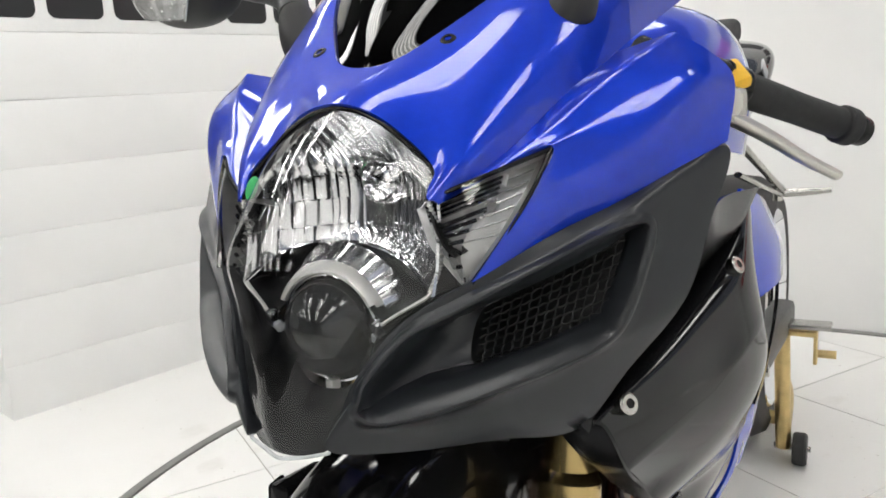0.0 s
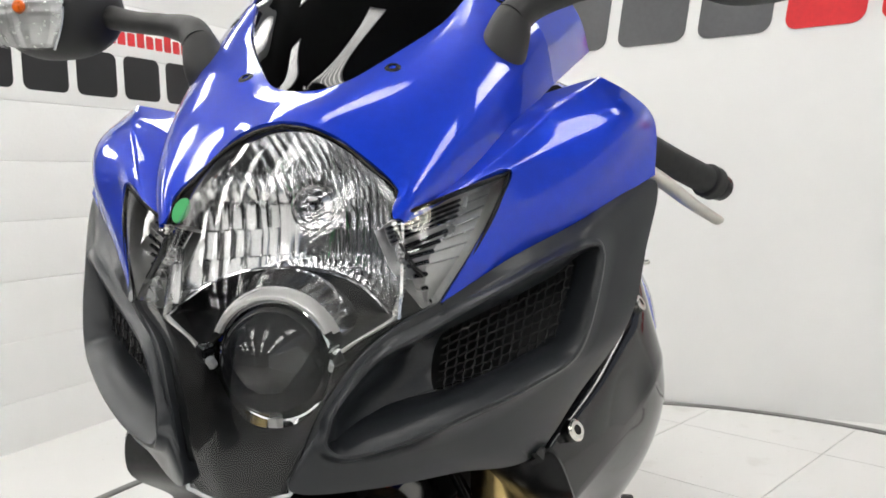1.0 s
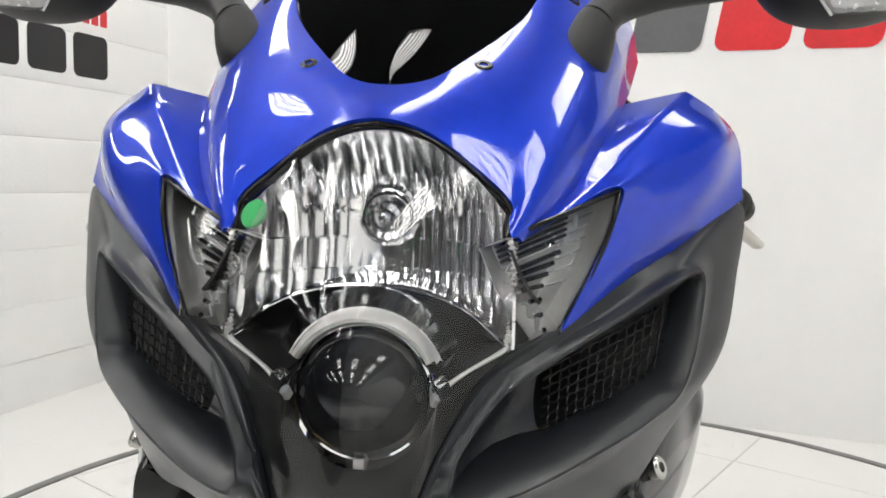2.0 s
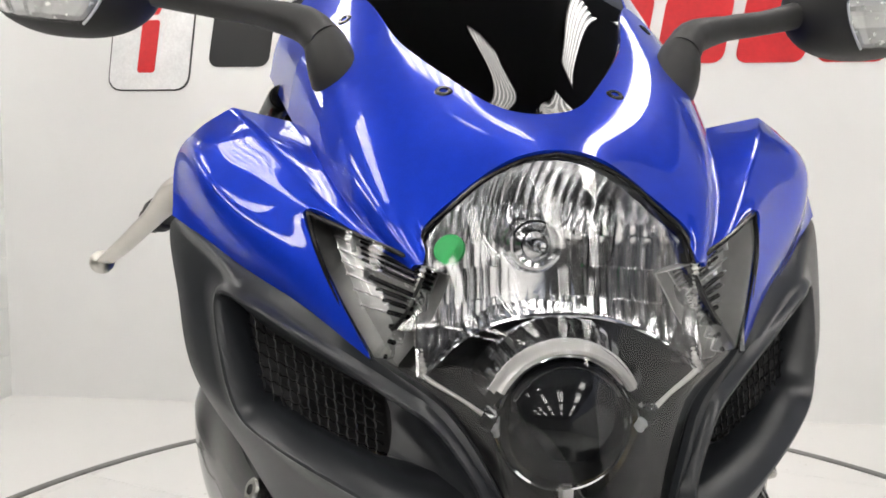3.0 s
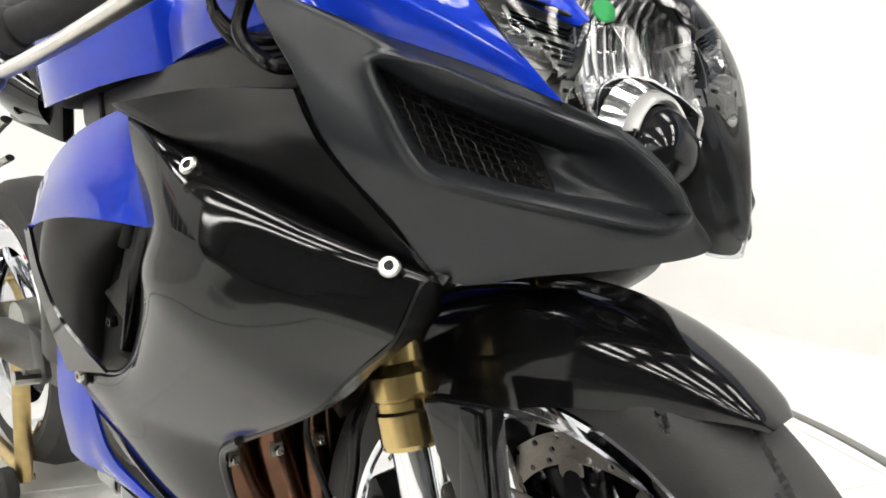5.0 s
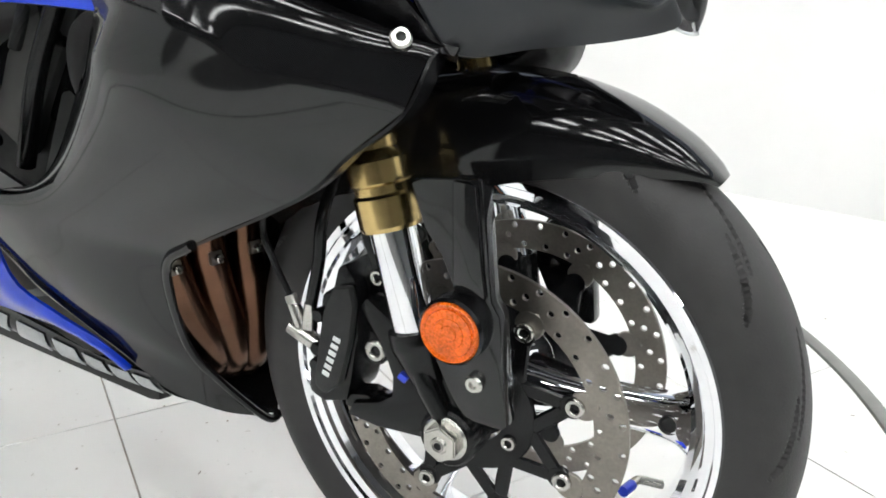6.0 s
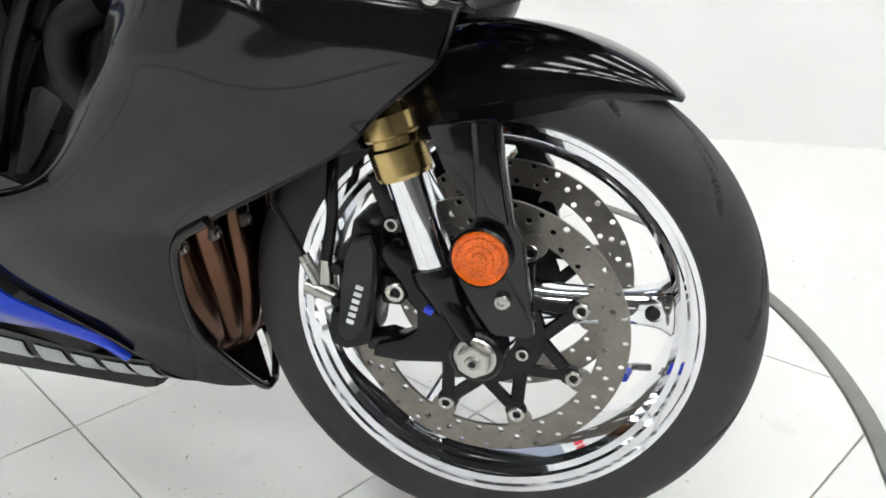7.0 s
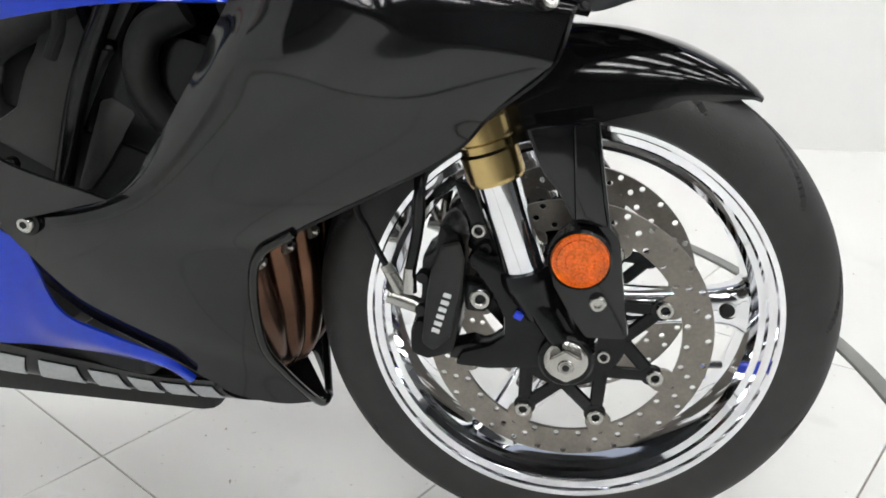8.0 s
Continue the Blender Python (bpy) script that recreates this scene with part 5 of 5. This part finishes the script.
    part("banjo_bolt", tube([(-.186, s * .118, .362), (-.172, s * .118, .357), (-.146, s * .118, .346)], [.0085, .0095, .008], 14), ALLOY, cal)
    part("hose_end", tube([(-.163, s * .118, .366), (-.160, s * .118, .393)], [.0085, .0065], 12), ALLOY, cal)
    part("hose_end", tube([(-.172, s * .118, .366), (-.186, s * .118, .396)], [.008, .006], 12), ALLOY, cal)
    part("brake_hose", tube([(-.160, s * .118, .390), (-.148, s * .118, .44), (-.144, s * .116, .48), (-.145, s * .09, .52), (-.12, s * .06, .60)], .0062, 12), SATIN, leg, "black brake hose")
    part("brake_hose", tube([(-.185, s * .118, .394), (-.199, s * .125, .435), (-.209, s * .125, .469), (-.19, s * .12, .54), (-.15, s * .08, .60)], .0036, 10), SATIN, leg, "thin braided hose")
    nut = bmesh.new()
    bmesh.ops.create_cone(nut, segments=6, radius1=.0185, radius2=.0185, depth=.014, cap_ends=True)
    bmesh.ops.bevel(nut, geom=nut.edges[:], offset=.0015, segments=2, affect="EDGES")
    nut.transform(Matrix.Translation((0, s * .140, AX)) @ Matrix.Rotation(radians(90), 4, "X"))
    part("axle_nut", nut, ALLOY, leg, "bright hexagon axle nut")
    part("axle", lathe([(.004, .149), (.007, .149), (.0085, .147), (.0085, .08), (0, .08)] if s > 0 else [(0, -.08), (.0085, -.08), (.0085, -.147), (.007, -.149), (.004, -.149)], 24, "y", (0, 0, AX)), ALLOY, leg)
    part("axle_washer", lathe([(.010, s * .1365), (.0205, s * .1365), (.0225, s * .1345), (.0225, s * .130)][::s], 36, "y", (0, 0, AX)), ALLOY, leg)
    # black disc in the axle's end, painted as the bore's shade
    part("axle_bore", lathe([(0, s * .1475), (.0052, s * .1475), (.0052, s * .1495), (.0056, s * .1495)][::s], 20, "y", (0, 0, AX)), DARK, leg)
    part("clip", block((.010, .006, .008), (-.048, s * .128, .345), (0, 30, 0), .002), CAPBLUE, leg, "small blue clip")

# --- front mudguard
GUARD = []
for a, r, w, drop in ((150, .330, .050, .040), (132, .330, .064, .075), (112, .326, .071, .100), (95, .324, .071, .104), (82, .323, .069, .088), (70, .322, .062, .064), (60, .320, .048, .036), (54, .317, .034, .014), (51, .314, .020, .006)):
    ar = radians(a)
    row = []
    for q in range(-6, 7):
        th = radians(15 * q)
        rr = r - drop * (1 - math.cos(th)) ** 1.25
        row.append((rr * math.cos(ar), w * math.copysign(abs(math.sin(th)) ** .75, th), AX + rr * math.sin(ar)))
    GUARD.append(row)
guard = part("front_mudguard", grid_bm(skin(GUARD, 41, 50)[::-1], 0.003), BLACK, bike, "glossy black front mudguard", 60)
for s in (1, -1):
    st = slab([(-.037, .540), (.031, .547), (.035, .511), (.043, .443), (.051, .431), (.062, .328), (.057, .324), (.019, .325), (.004, .349), (-.013, .383), (-.018, .417), (-.007, .435), (.007, .448),
               (-.006, .476), (-.022, .498)], s * .116, s * .138, .005)
    part("stay_face", slab([(.007, .545), (.028, .543), (.036, .470), (.040, .445), (.009, .450)], s * .138, s * .144, .004), BLACK, guard)
    part("guard_stay", st, BLACK, guard, "black mudguard side stay")
    part("guard_bolt", bolt_bm((.031, s * .140, .366), (0, s, 0), .0085, .005), ALLOY, guard)
    refl = part("side_reflector", lathe([(0, s * .1604), (.007, s * .1600), (.0075, s * .1594), (.0135, s * .1600), (.014, s * .1592), (.0215, s * .1600), (.022, s * .1586), (.0262, s * .1602), (.028, s * .157), (.028, s * .140)], 48, "y", (.014, 0, .417)), AMBER, guard, "round amber side reflector")
    part("reflector_ring", lathe([(.0282, s * .158), (.0305, s * .155), (.0305, s * .138)], 48, "y", (.014, 0, .417)), SATIN, guard)

# --- rear stand
stand = tagged(new("rear_stand"), "gold zinc-plated paddock stand under the rear wheel", "stand")
MID = .065
for s in (1, -1):
    part("upright", tube([(-1.27, MID + s * .115, .33), (-1.30, MID + s * .120, .04)], .017, 16), ZINC, stand)
    part("support_bracket", block((.05, .10, .010), (-1.26, MID + s * .165, .350), (0, 0, 0), .003), ALLOY, stand)
    part("support_arm", block((.04, .075, .012), (-1.265, MID + s * .150, .332), (0, 0, 0), .003), ZINC, stand)
    part("support_pin", tube([(-1.265, MID + s * .185, .285), (-1.265, MID + s * .225, .285)], .009, 12), ZINC, stand)
    part("pin_plate", block((.03, .008, .075), (-1.265, MID + s * .184, .300), (0, 0, 0), .003), ZINC, stand)
    part("caster", lathe([(.008, MID + s * .140), (.034, MID + s * .140), (.038, MID + s * .145), (.038, MID + s * .165), (.034, MID + s * .170), (.008, MID + s * .170)], 32, "y", (-1.30, 0, .038), close=True), RUBBER, stand, "grey caster wheel")
    part("axle_end", tube([(-1.30, MID + s * .100, .040), (-1.30, MID + s * .178, .040)], .007, 10), ALLOY, stand)
    part("lower_arm", tube([(-1.30, MID + s * .118, .06), (-1.60, MID + s * .10, .055), (-1.80, MID + s * .06, .055)], .016, 14), ZINC, stand)
part("cross_tube", tube([(-1.32, MID - .115, .10), (-1.32, MID + .115, .10)], .016, 14), ZINC, stand)
part("handle_bar", tube([(-1.80, MID - .07, .055), (-1.80, MID + .07, .055)], .016, 14), ZINC, stand)

# small dirt specks and scuffs on the white floor
rng = random.Random(7)
specks = bmesh.new()
for k in range(80):
    x, y = rng.uniform(-.9, .8), rng.uniform(-.5, 1.2)
    r, long = rng.uniform(.0008, .0026), rng.choice((1, 1, 1.6, 3.5))
    turn = rng.uniform(0, math.pi)
    ring_v = []
    for q in range(7):
        a = 2 * math.pi * q / 7
        u, w = r * long * math.cos(a) * rng.uniform(.7, 1.2), r * math.sin(a) * rng.uniform(.7, 1.2)
        ring_v.append(specks.verts.new((x + u * math.cos(turn) - w * math.sin(turn), y + u * math.sin(turn) + w * math.cos(turn), .0016)))
    specks.faces.new(ring_v)
tagged(part("floor_dirt", specks, JOINT), "small brown dirt specks and scuffs on the floor", "dirt", kind="stuff")
